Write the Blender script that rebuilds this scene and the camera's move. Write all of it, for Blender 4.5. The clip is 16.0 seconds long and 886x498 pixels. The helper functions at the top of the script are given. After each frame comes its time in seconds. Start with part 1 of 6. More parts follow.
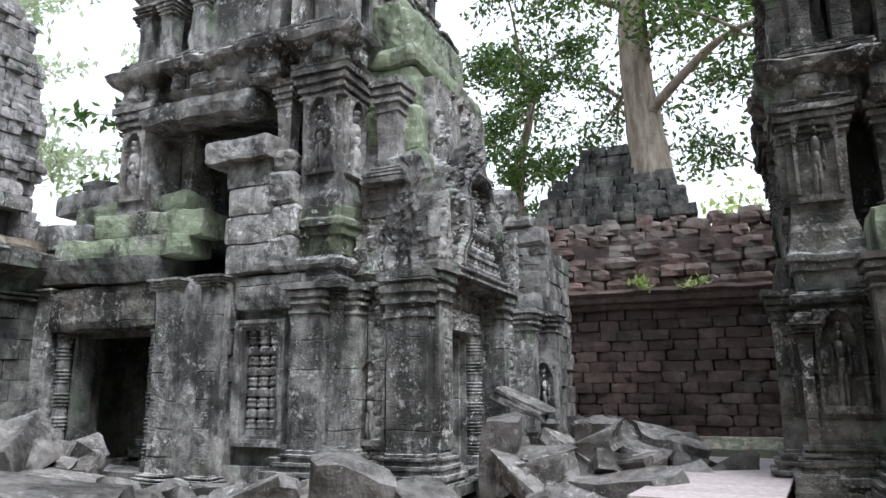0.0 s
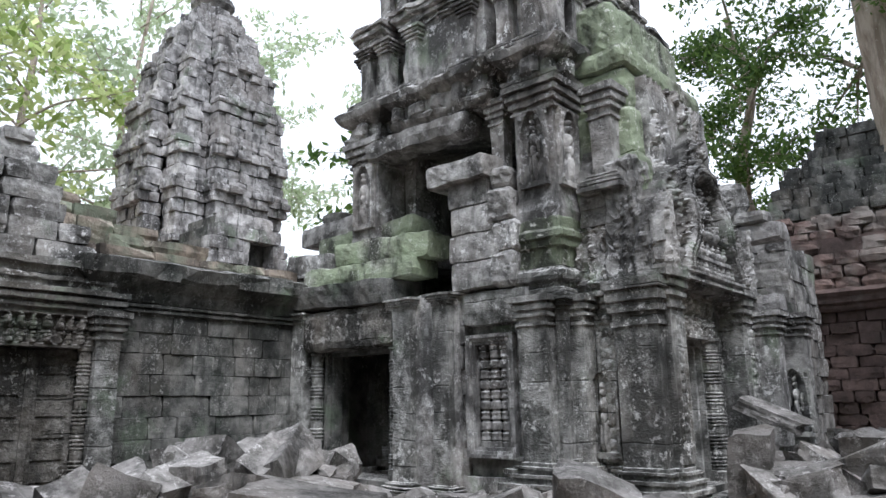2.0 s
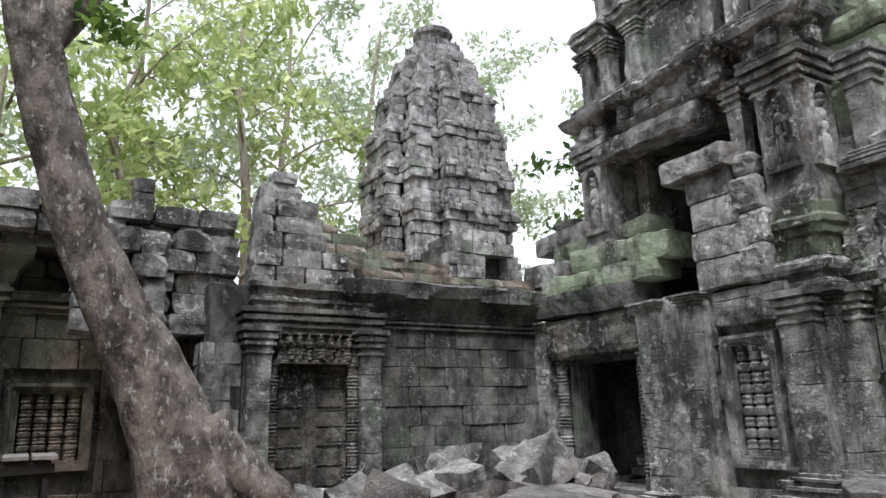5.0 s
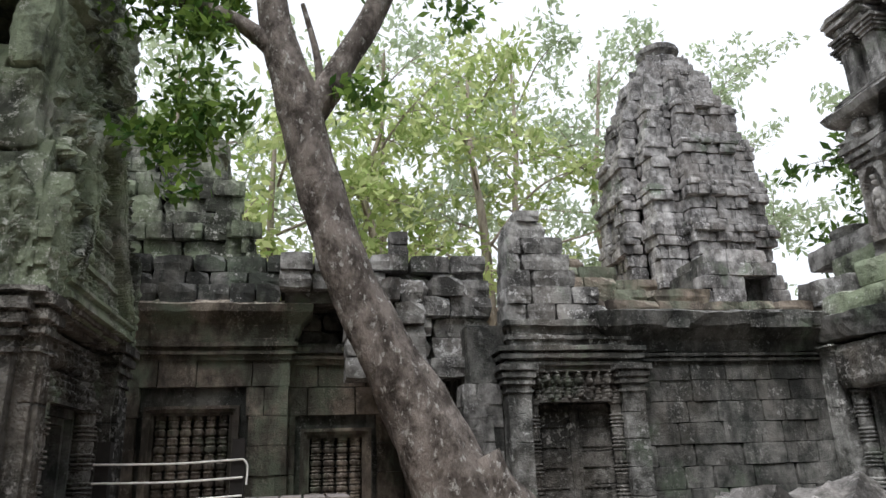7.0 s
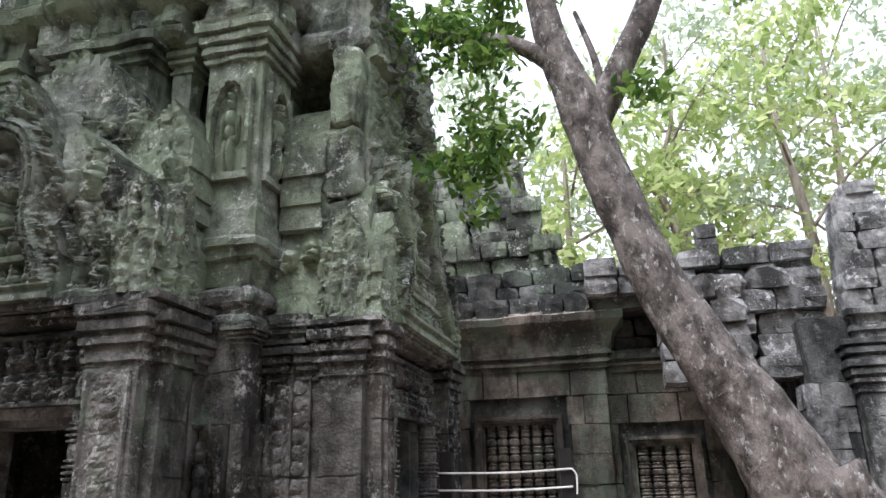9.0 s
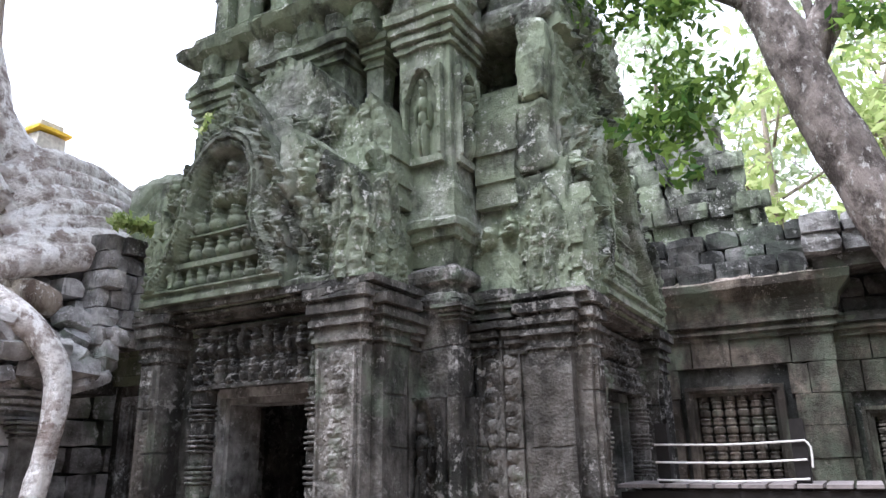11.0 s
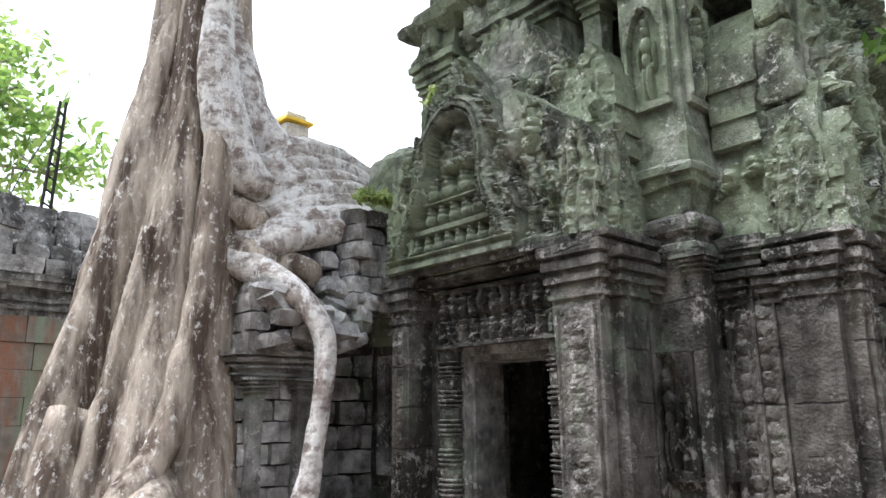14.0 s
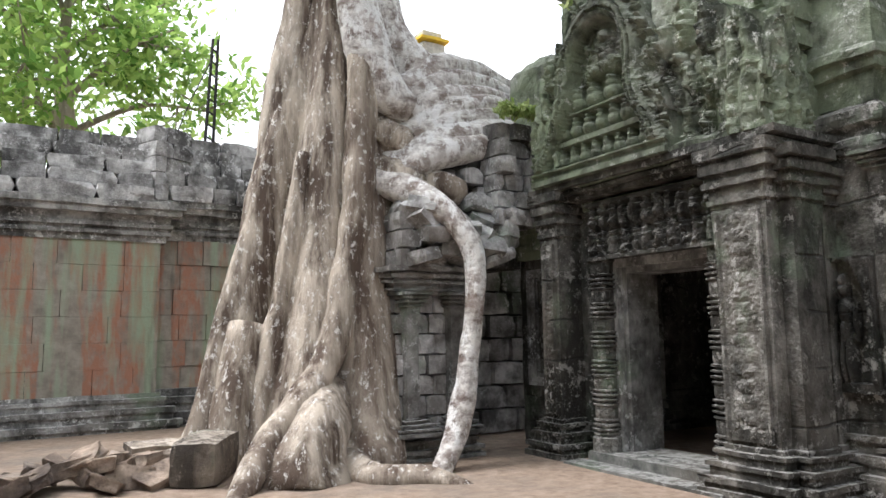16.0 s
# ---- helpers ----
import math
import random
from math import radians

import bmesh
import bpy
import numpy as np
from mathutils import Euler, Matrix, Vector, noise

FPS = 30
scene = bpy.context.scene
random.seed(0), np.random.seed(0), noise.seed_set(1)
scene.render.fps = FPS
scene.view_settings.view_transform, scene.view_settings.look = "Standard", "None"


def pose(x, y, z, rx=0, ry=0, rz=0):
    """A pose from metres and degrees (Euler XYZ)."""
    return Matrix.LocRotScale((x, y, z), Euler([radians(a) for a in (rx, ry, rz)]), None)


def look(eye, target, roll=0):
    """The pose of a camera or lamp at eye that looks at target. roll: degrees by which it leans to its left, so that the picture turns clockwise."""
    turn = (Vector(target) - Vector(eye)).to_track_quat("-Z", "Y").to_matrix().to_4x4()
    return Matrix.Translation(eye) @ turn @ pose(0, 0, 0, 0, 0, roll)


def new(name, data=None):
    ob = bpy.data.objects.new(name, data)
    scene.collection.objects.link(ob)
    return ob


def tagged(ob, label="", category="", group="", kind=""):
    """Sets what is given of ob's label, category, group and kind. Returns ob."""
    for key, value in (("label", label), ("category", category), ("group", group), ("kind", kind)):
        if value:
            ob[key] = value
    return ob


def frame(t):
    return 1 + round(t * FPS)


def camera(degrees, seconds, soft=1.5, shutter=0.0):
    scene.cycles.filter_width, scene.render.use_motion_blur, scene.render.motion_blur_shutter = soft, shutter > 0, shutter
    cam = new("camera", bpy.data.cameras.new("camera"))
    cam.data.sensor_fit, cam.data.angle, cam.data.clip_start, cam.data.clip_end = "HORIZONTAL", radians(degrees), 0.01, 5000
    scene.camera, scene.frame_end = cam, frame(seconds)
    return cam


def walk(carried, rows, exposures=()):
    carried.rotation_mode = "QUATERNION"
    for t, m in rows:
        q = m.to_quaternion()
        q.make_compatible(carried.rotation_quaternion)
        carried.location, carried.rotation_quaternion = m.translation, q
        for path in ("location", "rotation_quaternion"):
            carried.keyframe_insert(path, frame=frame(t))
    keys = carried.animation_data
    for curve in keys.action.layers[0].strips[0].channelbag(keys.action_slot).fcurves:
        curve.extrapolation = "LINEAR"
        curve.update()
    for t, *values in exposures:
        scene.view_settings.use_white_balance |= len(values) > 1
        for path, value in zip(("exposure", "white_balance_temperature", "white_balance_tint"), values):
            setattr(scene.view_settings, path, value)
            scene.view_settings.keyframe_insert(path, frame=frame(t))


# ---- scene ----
cam = camera(63.9, 16.0)
METRES, EYE, TILT, LEAN, TURN = 1.1, 1.5, 0.0, 0.0, 23.5
ROWS = [
    (0.0, 0.0, 0.0, 0.0, 0.06, 11.35, 0.28),
    (0.5, -0.032, 0.0007, 0.0077, 5.6, 11.4, 0.07),
    (1.0, -0.0623, -0.0184, 0.0116, 10.05, 11.76, 0.33),
    (1.5, -0.0872, -0.0198, 0.0144, 14.03, 12.29, 0.73),
    (2.0, -0.1047, -0.0265, 0.0154, 17.56, 12.36, 0.79),
    (2.5, -0.1118, -0.0381, 0.0189, 20.31, 13.11, 0.88),
    (3.0, -0.1239, -0.0272, 0.0253, 24.86, 13.65, 1.39),
    (3.5, -0.1404, -0.056, 0.0224, 29.55, 13.82, 1.5),
    (6.0, -0.2456, -0.0839, 0.0212, 44.21, 14.72, 2.38),
    (6.5, -0.3806, -0.0645, 0.0269, 50.84, 16.38, 2.77),
    (7.0, -0.4461, -0.0815, 0.0318, 56.06, 16.91, 1.92),
    (7.5, -0.4649, -0.0667, 0.0479, 63.35, 17.3, 1.22),
    (8.0, -0.4696, -0.0461, 0.0551, 70.86, 18.1, 1.32),
    (8.5, -0.4741, -0.0459, 0.0549, 76.03, 18.21, 1.15),
    (9.0, -0.486, -0.0745, 0.0675, 80.92, 18.08, 1.38),
    (9.5, -0.4845, -0.1176, 0.0572, 86.13, 18.11, 1.19),
    (10.0, -0.4769, -0.1652, 0.0635, 89.6, 17.64, 1.15),
    (12.5, -0.5033, -0.2641, 0.0476, 105.42, 14.65, 0.39),
    (13.0, -0.5063, -0.2682, 0.0527, 107.96, 14.48, 0.28),
    (13.5, -0.4944, -0.2935, 0.0463, 111.21, 14.52, 0.19),
    (14.0, -0.4808, -0.324, 0.0445, 114.31, 13.23, 0.37),
    (14.5, -0.5004, -0.3356, 0.0382, 117.22, 12.43, 0.56),
    (15.0, -0.5105, -0.3597, 0.0301, 120.54, 10.99, 0.35),
    (15.5, -0.4844, -0.3905, 0.0172, 124.22, 9.04, 0.46),
    (16.0, -0.4791, -0.4139, -0.0032, 125.72, 6.82, 0.68),
]
walk(cam, [(t, pose(0, 0, EYE, TILT, LEAN, TURN) @ pose(METRES * x, METRES * y, METRES * z, 90 + pitch, roll, yaw)) for t, x, y, z, yaw, pitch, roll in ROWS],
     exposures=[(0, 0.55, 5800, 13), (3.5, 0.38, 5850, 14), (6.0, 0.2, 6100, 13), (7.5, 0.05, 6150, 13), (9.0, 0.8, 5800, 17), (10.0, 1.2, 5600, 20), (12.5, 1.3, 5850, 16), (14.0, 1.15, 5900, 14), (16.0, 1.08, 6100, 13)])

# ---- sky and light ----
world = bpy.data.worlds.new("overcast_sky")
scene.world = world
world.use_nodes = True
wt = world.node_tree
sky = wt.nodes.new("ShaderNodeTexSky")
sky.sky_type, sky.sun_disc = "NISHITA", False
sky.sun_elevation, sky.sun_rotation = radians(60), radians(122)
cloud = wt.nodes.new("ShaderNodeMix")
cloud.data_type = "RGBA"
cloud.inputs["Factor"].default_value = 0.93
cloud.inputs["B"].default_value = (11.0, 11.2, 11.3, 1)
wt.links.new(sky.outputs[0], cloud.inputs["A"])
wt.links.new(cloud.outputs["Result"], wt.nodes["Background"].inputs["Color"])
wt.nodes["Background"].inputs["Strength"].default_value = 0.105
sun = new("sun", bpy.data.lights.new("sun", "SUN"))
sun.data.energy, sun.data.angle, sun.data.color = 3.3, radians(28), (1.0, 0.96, 0.9)
sun.matrix_world = look((8, -5, 16), (0, 0, 0))


# ---- materials ----
class Nodes:
    def __init__(self, name, rough=0.9):
        self.m = bpy.data.materials.new(name)
        self.m.use_nodes = True
        self.t = self.m.node_tree
        self.b = self.t.nodes["Principled BSDF"]
        self.b.inputs["Roughness"].default_value = rough
        self.b.inputs["Specular IOR Level"].default_value = 0.25
        self.pos = self.t.nodes.new("ShaderNodeNewGeometry").outputs["Position"]

    def node(self, kind, **ins):
        n = self.t.nodes.new(kind)
        for k, v in ins.items():
            s = n.inputs[k.replace("_", " ")]
            if isinstance(v, bpy.types.NodeSocket):
                self.t.links.new(v, s)
            else:
                s.default_value = v
        return n

    def noise(self, scale, detail=6, stretch=(1, 1, 1), rough=0.6, move=0.0):
        mp = self.node("ShaderNodeMapping", Vector=self.pos, Scale=stretch, Location=(move, move * 0.7, move * 1.3))
        return self.node("ShaderNodeTexNoise", Vector=mp.outputs[0], Scale=scale, Detail=detail, Roughness=rough).outputs["Fac"]

    def step(self, fac, a, b, lo=0.0, hi=1.0):
        n = self.node("ShaderNodeMapRange", Value=fac)
        for s, v in zip(n.inputs[1:5], (a, b, lo, hi)):
            s.default_value = v
        return n.outputs[0]

    def mix(self, fac, a, b):
        n = self.t.nodes.new("ShaderNodeMix")
        n.data_type = "RGBA"
        for k, v in (("Factor", fac), ("A", a), ("B", b)):
            s = [i for i in n.inputs if i.name == k and i.enabled][0]
            if isinstance(v, bpy.types.NodeSocket):
                self.t.links.new(v, s)
            elif k == "Factor":
                s.default_value = v
            else:
                s.default_value = (*v, 1)
        return [o for o in n.outputs if o.enabled][0]

    def math(self, op, a, b=0.5):
        n = self.t.nodes.new("ShaderNodeMath")
        n.operation = op
        for s, v in zip(n.inputs, (a, b)):
            if isinstance(v, bpy.types.NodeSocket):
                self.t.links.new(v, s)
            else:
                s.default_value = v
        return n.outputs[0]

    def random(self):
        return self.node("ShaderNodeObjectInfo").outputs["Random"]

    def vary(self, col, lo, hi):
        fac = self.step(self.random(), 0, 1, lo, hi)
        n = self.node("ShaderNodeHueSaturation", Color=col, Value=fac)
        return n.outputs[0]

    def done(self, col, height=None, strength=0.6, distance=0.03):
        self.t.links.new(col, self.b.inputs["Base Color"])
        if height is not None:
            bp = self.node("ShaderNodeBump", Height=height, Strength=strength, Distance=distance)
            self.t.links.new(bp.outputs[0], self.b.inputs["Normal"])
        return self.m


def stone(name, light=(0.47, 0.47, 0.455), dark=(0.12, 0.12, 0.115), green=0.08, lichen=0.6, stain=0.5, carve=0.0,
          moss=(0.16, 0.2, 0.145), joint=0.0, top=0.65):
    n = Nodes(name, 0.92)
    mid, fine = n.noise(3.0, 8, rough=0.66), n.noise(34, 6, rough=0.7)
    pale = tuple(min(0.66, c * 1.3 + 0.12) for c in light)
    col = n.mix(n.step(mid, 0.38, 0.62), dark, light)
    col = n.mix(n.step(n.noise(0.6, 5, move=51.0), 0.46, 0.66, 0, 0.45), col, tuple(0.5 * (p + q) for p, q in zip((0.25, 0.2, 0.16), dark)))
    # moss in wide drifts
    g = n.math("MULTIPLY", n.step(n.noise(0.75, 8, move=7.0), 0.62 - green * 0.4, 0.68 - green * 0.25), n.step(mid, 0.3, 0.55, 0.4, 1.0))
    col = n.mix(n.math("MULTIPLY", g, 0.85), col, moss)
    # black water stains in broad runs
    s = n.step(n.noise(0.95, 8, (1.25, 1.25, 0.55), rough=0.64, move=3.0), 0.43 + (1 - stain) * 0.12, 0.57 + (1 - stain) * 0.06)
    col = n.mix(n.math("MULTIPLY", s, 0.86), col, tuple(0.35 * c + 0.006 for c in dark))
    run_off = n.math("MULTIPLY", n.step(n.noise(4.0, 5, (1.4, 1.4, 0.22), move=63.0), 0.57, 0.66), n.step(n.noise(0.7, 3, move=64.0), 0.48, 0.6))
    col = n.mix(n.math("MULTIPLY", run_off, 0.6), col, tuple(0.4 * c for c in dark))
    # pale lichen blotches and flecks
    w = n.math("MULTIPLY", n.step(n.noise(7, 9, rough=0.78, move=11.0), lichen - 0.05, lichen - 0.01), n.step(n.noise(0.9, 5, move=5.0), 0.44, 0.56))
    col = n.mix(n.math("MULTIPLY", w, 0.8), col, pale)
    fleck = n.math("MULTIPLY", n.step(n.noise(22, 7, rough=0.75, move=17.0), 0.55, 0.6), n.step(n.noise(1.6, 5, rough=0.65, move=27.0), 0.5, 0.6))
    col = n.mix(n.math("MULTIPLY", fleck, 0.5), col, pale)
    # upward faces lightened in patches: lichen crust with top light painted in
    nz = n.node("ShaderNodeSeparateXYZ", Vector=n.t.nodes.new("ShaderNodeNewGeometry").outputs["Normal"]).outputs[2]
    top_light_crust = n.math("MULTIPLY", n.step(nz, 0.2, 0.7), n.step(n.noise(8, 8, rough=0.74, move=71.0), 0.46, 0.56))
    col = n.mix(n.math("MULTIPLY", top_light_crust, top), col, pale)
    col = n.mix(n.step(fine, 0.38, 0.26, 0, 0.5), col, tuple(0.4 * c for c in dark))
    col = n.vary(col, 0.72, 1.25)
    h = n.math("ADD", n.math("MULTIPLY", mid, 1.0), n.math("MULTIPLY", fine, 0.35))
    if joint:
        z = n.node("ShaderNodeSeparateXYZ", Vector=n.pos).outputs[2]
        w = n.math("FRACT", n.math("ADD", n.math("MULTIPLY", z, 1 / joint), n.math("MULTIPLY", n.noise(0.8, 3, move=31.0), 0.35)))
        gapline = n.math("MULTIPLY", n.step(n.math("ABSOLUTE", n.math("SUBTRACT", w, 0.5)), 0.012, 0.035, 1, 0), n.step(n.noise(1.7, 4, move=41.0), 0.5, 0.58))
        col = n.mix(n.math("MULTIPLY", gapline, 0.7), col, (0.03, 0.03, 0.028))
        h = n.math("SUBTRACT", h, n.math("MULTIPLY", gapline, 0.6))
    if carve:
        v = n.node("ShaderNodeTexVoronoi", Vector=n.pos, Scale=30.0).outputs["Distance"]
        v2 = n.node("ShaderNodeTexVoronoi", Vector=n.pos, Scale=12.0).outputs["Distance"]
        h = n.math("ADD", h, n.math("MULTIPLY", n.math("ADD", v, v2), carve))
    return n.done(col, h, 1.0, 0.06)


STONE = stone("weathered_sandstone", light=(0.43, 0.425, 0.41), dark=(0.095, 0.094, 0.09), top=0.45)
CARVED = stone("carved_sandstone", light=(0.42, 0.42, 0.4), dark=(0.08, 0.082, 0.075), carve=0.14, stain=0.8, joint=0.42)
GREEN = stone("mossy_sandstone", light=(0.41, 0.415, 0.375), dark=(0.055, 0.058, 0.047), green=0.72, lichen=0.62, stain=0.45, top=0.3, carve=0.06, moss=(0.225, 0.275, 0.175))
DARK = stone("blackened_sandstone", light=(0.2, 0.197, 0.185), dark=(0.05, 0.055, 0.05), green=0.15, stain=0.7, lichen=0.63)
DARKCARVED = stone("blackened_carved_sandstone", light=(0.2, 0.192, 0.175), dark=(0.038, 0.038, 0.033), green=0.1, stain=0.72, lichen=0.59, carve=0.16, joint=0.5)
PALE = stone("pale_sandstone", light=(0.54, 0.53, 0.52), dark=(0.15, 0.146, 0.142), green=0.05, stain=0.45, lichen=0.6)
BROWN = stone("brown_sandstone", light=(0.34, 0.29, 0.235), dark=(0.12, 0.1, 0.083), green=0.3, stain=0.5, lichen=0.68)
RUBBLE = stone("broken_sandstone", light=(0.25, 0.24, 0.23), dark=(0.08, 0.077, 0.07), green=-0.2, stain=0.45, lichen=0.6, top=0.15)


def laterite(name="laterite", low=0.58, most=0.35, light=(0.2, 0.145, 0.13)):
    n = Nodes(name, 0.95)
    mid, fine = n.noise(4, 8, rough=0.7), n.noise(28, 7, rough=0.8)
    col = n.mix(n.step(mid, 0.3, 0.7), (0.065, 0.05, 0.046), light)
    col = n.mix(n.step(n.noise(0.8, 6), 0.5, 0.66, 0, 0.8), col, (0.055, 0.045, 0.042))
    col = n.mix(n.step(n.noise(1.4, 6, move=9.0), low, low + 0.14, 0, most), col, (0.36, 0.34, 0.31))
    col = n.mix(n.step(fine, 0.42, 0.25), col, (0.03, 0.024, 0.02))
    return n.done(n.vary(col, 0.7, 1.25), n.math("ADD", mid, n.math("MULTIPLY", fine, 0.9)), 1.0, 0.05)


def painted():
    n = Nodes("stained_plaster_stone", 0.9)
    fine, mid = n.noise(30, 6, rough=0.7), n.noise(5, 7)
    col = n.mix(n.step(mid, 0.3, 0.7), (0.2, 0.18, 0.155), (0.36, 0.33, 0.28))
    red = n.step(n.noise(1.5, 4, (1.0, 1.0, 0.16), move=2.0), 0.485, 0.535)
    red = n.math("MULTIPLY", red, n.step(mid, 0.3, 0.5, 0.35, 1))
    col = n.mix(n.math("MULTIPLY", red, n.step(n.noise(9, 6, (1, 1, 0.5), move=6.0), 0.35, 0.55, 0.3, 0.95)), col, (0.34, 0.165, 0.11))
    gr = n.step(n.noise(1.9, 4, (1.0, 1.0, 0.1), move=14.0), 0.49, 0.58)
    col = n.mix(n.math("MULTIPLY", gr, n.step(fine, 0.2, 0.5, 0.5, 0.95)), col, (0.29, 0.36, 0.26))
    dk = n.step(n.noise(2.3, 6, (1.2, 1.2, 0.12), move=21.0), 0.58, 0.7)
    col = n.mix(n.math("MULTIPLY", dk, 0.7), col, (0.1, 0.095, 0.085))
    return n.done(n.vary(col, 0.97, 1.03), n.math("ADD", mid, n.math("MULTIPLY", fine, 0.4)), 0.6, 0.03)


def bark(name, light, dark, spot, stretch=0.18, spots=0.6, size=7):
    n = Nodes(name, 0.85)
    a, f = n.noise(4, 8, (1, 1, stretch), rough=0.65), n.noise(26, 7, (1, 1, 0.5), rough=0.7)
    col = n.mix(n.step(a, 0.4, 0.58), dark, light)
    hollow = n.step(n.noise(1.5, 6, (1, 1, min(1.0, stretch * 1.5)), rough=0.6, move=33.0), 0.5, 0.62, 0, 0.6)
    col = n.mix(hollow, col, tuple(c * 1.4 for c in dark))
    col = n.mix(n.step(n.noise(size, 7, (1, 1, 0.6), rough=0.75, move=4.0), spots, spots + 0.06, 0, 0.85), col, spot)
    col = n.mix(n.step(f, 0.4, 0.25, 0, 0.6), col, tuple(c * 0.5 for c in dark))
    return n.done(col, n.math("ADD", n.math("MULTIPLY", a, 1.2), n.math("MULTIPLY", f, 0.6)), 1.0, 0.08)


def foliage(name, a, b, glow=0.55):
    n = Nodes(name, 0.5)
    isl = n.t.nodes.new("ShaderNodeNewGeometry").outputs["Random Per Island"]
    col = n.mix(isl, a, b)
    n.t.links.new(col, n.b.inputs["Base Color"])
    tr = n.node("ShaderNodeBsdfTranslucent", Color=col)
    mx = n.node("ShaderNodeMixShader")
    mx.inputs[0].default_value = glow
    n.t.links.new(n.b.outputs[0], mx.inputs[1])
    n.t.links.new(tr.outputs[0], mx.inputs[2])
    n.t.links.new(mx.outputs[0], n.t.nodes["Material Output"].inputs["Surface"])
    return n.m


def plain(name, col, rough=0.7, metal=0.0, grain=12, spread=0.25):
    n = Nodes(name, rough)
    n.b.inputs["Metallic"].default_value = metal
    f = n.noise(grain, 6)
    c = n.mix(n.step(f, 0.3, 0.7), tuple(v * (1 - spread) for v in col), tuple(min(1, v * (1 + spread)) for v in col))
    return n.done(n.vary(c, 0.9, 1.1), f, 0.4, 0.01)


def earth():
    n = Nodes("trodden_earth", 0.95)
    a, f, g = n.noise(0.6, 6), n.noise(7, 8, rough=0.7), n.noise(40, 6, rough=0.75)
    col = n.mix(n.step(f, 0.3, 0.7), (0.23, 0.165, 0.12), (0.44, 0.34, 0.265))
    col = n.mix(n.step(a, 0.45, 0.65, 0, 0.7), col, (0.17, 0.15, 0.13))
    col = n.mix(n.step(g, 0.35, 0.2, 0, 0.6), col, (0.09, 0.065, 0.045))
    return n.done(col, n.math("ADD", f, n.math("MULTIPLY", g, 0.6)), 0.9, 0.05)


RUBBLELATERITE = laterite("broken_laterite", 0.5, 0.6, (0.72, 0.56, 0.44))
LATERITE, GREYLATERITE, PAINTED, EARTH = laterite(), laterite("lichened_laterite", 0.48, 0.55, (0.28, 0.2, 0.175)), painted(), earth()
PALEBARK = bark("pale_root_bark", (0.6, 0.52, 0.43), (0.11, 0.08, 0.062), (0.82, 0.79, 0.75), 0.16, 0.56, 14)
ROOTBARK = bark("smooth_white_root", (0.86, 0.83, 0.79), (0.26, 0.21, 0.185), (0.93, 0.92, 0.9), 1.6, 0.5, 5)
GREYBARK = bark("grey_mottled_bark", (0.27, 0.235, 0.21), (0.06, 0.05, 0.043), (0.5, 0.49, 0.46), 0.7, 0.56, 11)
FARBARK = bark("far_bark", (0.4, 0.35, 0.29), (0.2, 0.165, 0.13), (0.5, 0.48, 0.43))
LEAF = foliage("broad_green_leaf", (0.035, 0.08, 0.02), (0.13, 0.21, 0.05))
MIDLEAF = foliage("mid_green_leaf", (0.05, 0.12, 0.025), (0.24, 0.36, 0.08), 0.6)
LIMELEAF = foliage("young_lime_leaf", (0.22, 0.32, 0.08), (0.62, 0.68, 0.34), 0.68)
LIGHTLEAF = foliage("light_green_leaf", (0.1, 0.21, 0.04), (0.38, 0.52, 0.15), 0.66)
# paler, greyer leaf colour with the haze of distance painted in
GREYLEAF = foliage("haze_painted_leaf", (0.3, 0.38, 0.22), (0.52, 0.6, 0.42), 0.65)
DECK = plain("weathered_deck_board", (0.42, 0.37, 0.36), 0.8, 0, 16)
DARKDECK = plain("dark_deck_board", (0.24, 0.215, 0.205), 0.8, 0, 16)
IRON = plain("dark_painted_post", (0.018, 0.016, 0.015), 0.6)
ROPE = plain("white_rope", (0.75, 0.74, 0.7), 0.7)
YELLOW = plain("yellow_painted_metal", (0.75, 0.5, 0.04), 0.5)
CREAM = plain("cream_cladding", (0.55, 0.52, 0.46), 0.7)


# ---- building helpers ----
def link(name, me, mat, parent=None, label="", kind=""):
    if mat and not me.materials:
        me.materials.append(mat)
    ob = new(name, me)
    if parent:
        ob.parent = parent
    return tagged(ob, label, kind=kind)


def part(name, bm, mat, parent=None, label="", kind="", smooth=False):
    me = bpy.data.meshes.new(name)
    bm.to_mesh(me)
    bm.free()
    if smooth:
        me.polygons.foreach_set("use_smooth", [True] * len(me.polygons))
    return link(name, me, mat, parent, label, kind)


def thing(name, label, category, group="", kind="", at=None):
    ob = new(name)
    if at:
        ob.location = at
    return tagged(ob, label, category, group, kind)


def cell(co, s):
    return noise.noise_vector(Vector(co) * s)


def erode(bm, amp=0.015, scale=3.0):
    for v in bm.verts:
        v.co += cell(v.co, scale) * amp + cell(v.co, scale * 4) * amp * 0.5 + cell(v.co, scale * 10) * amp * 0.25


def box_into(bm, x0, x1, y0, y1, z0, z1):
    bmesh.ops.create_cube(bm, size=1, matrix=Matrix.LocRotScale(((x0 + x1) / 2, (y0 + y1) / 2, (z0 + z1) / 2), None,
                                                               (abs(x1 - x0), abs(y1 - y0), abs(z1 - z0))))


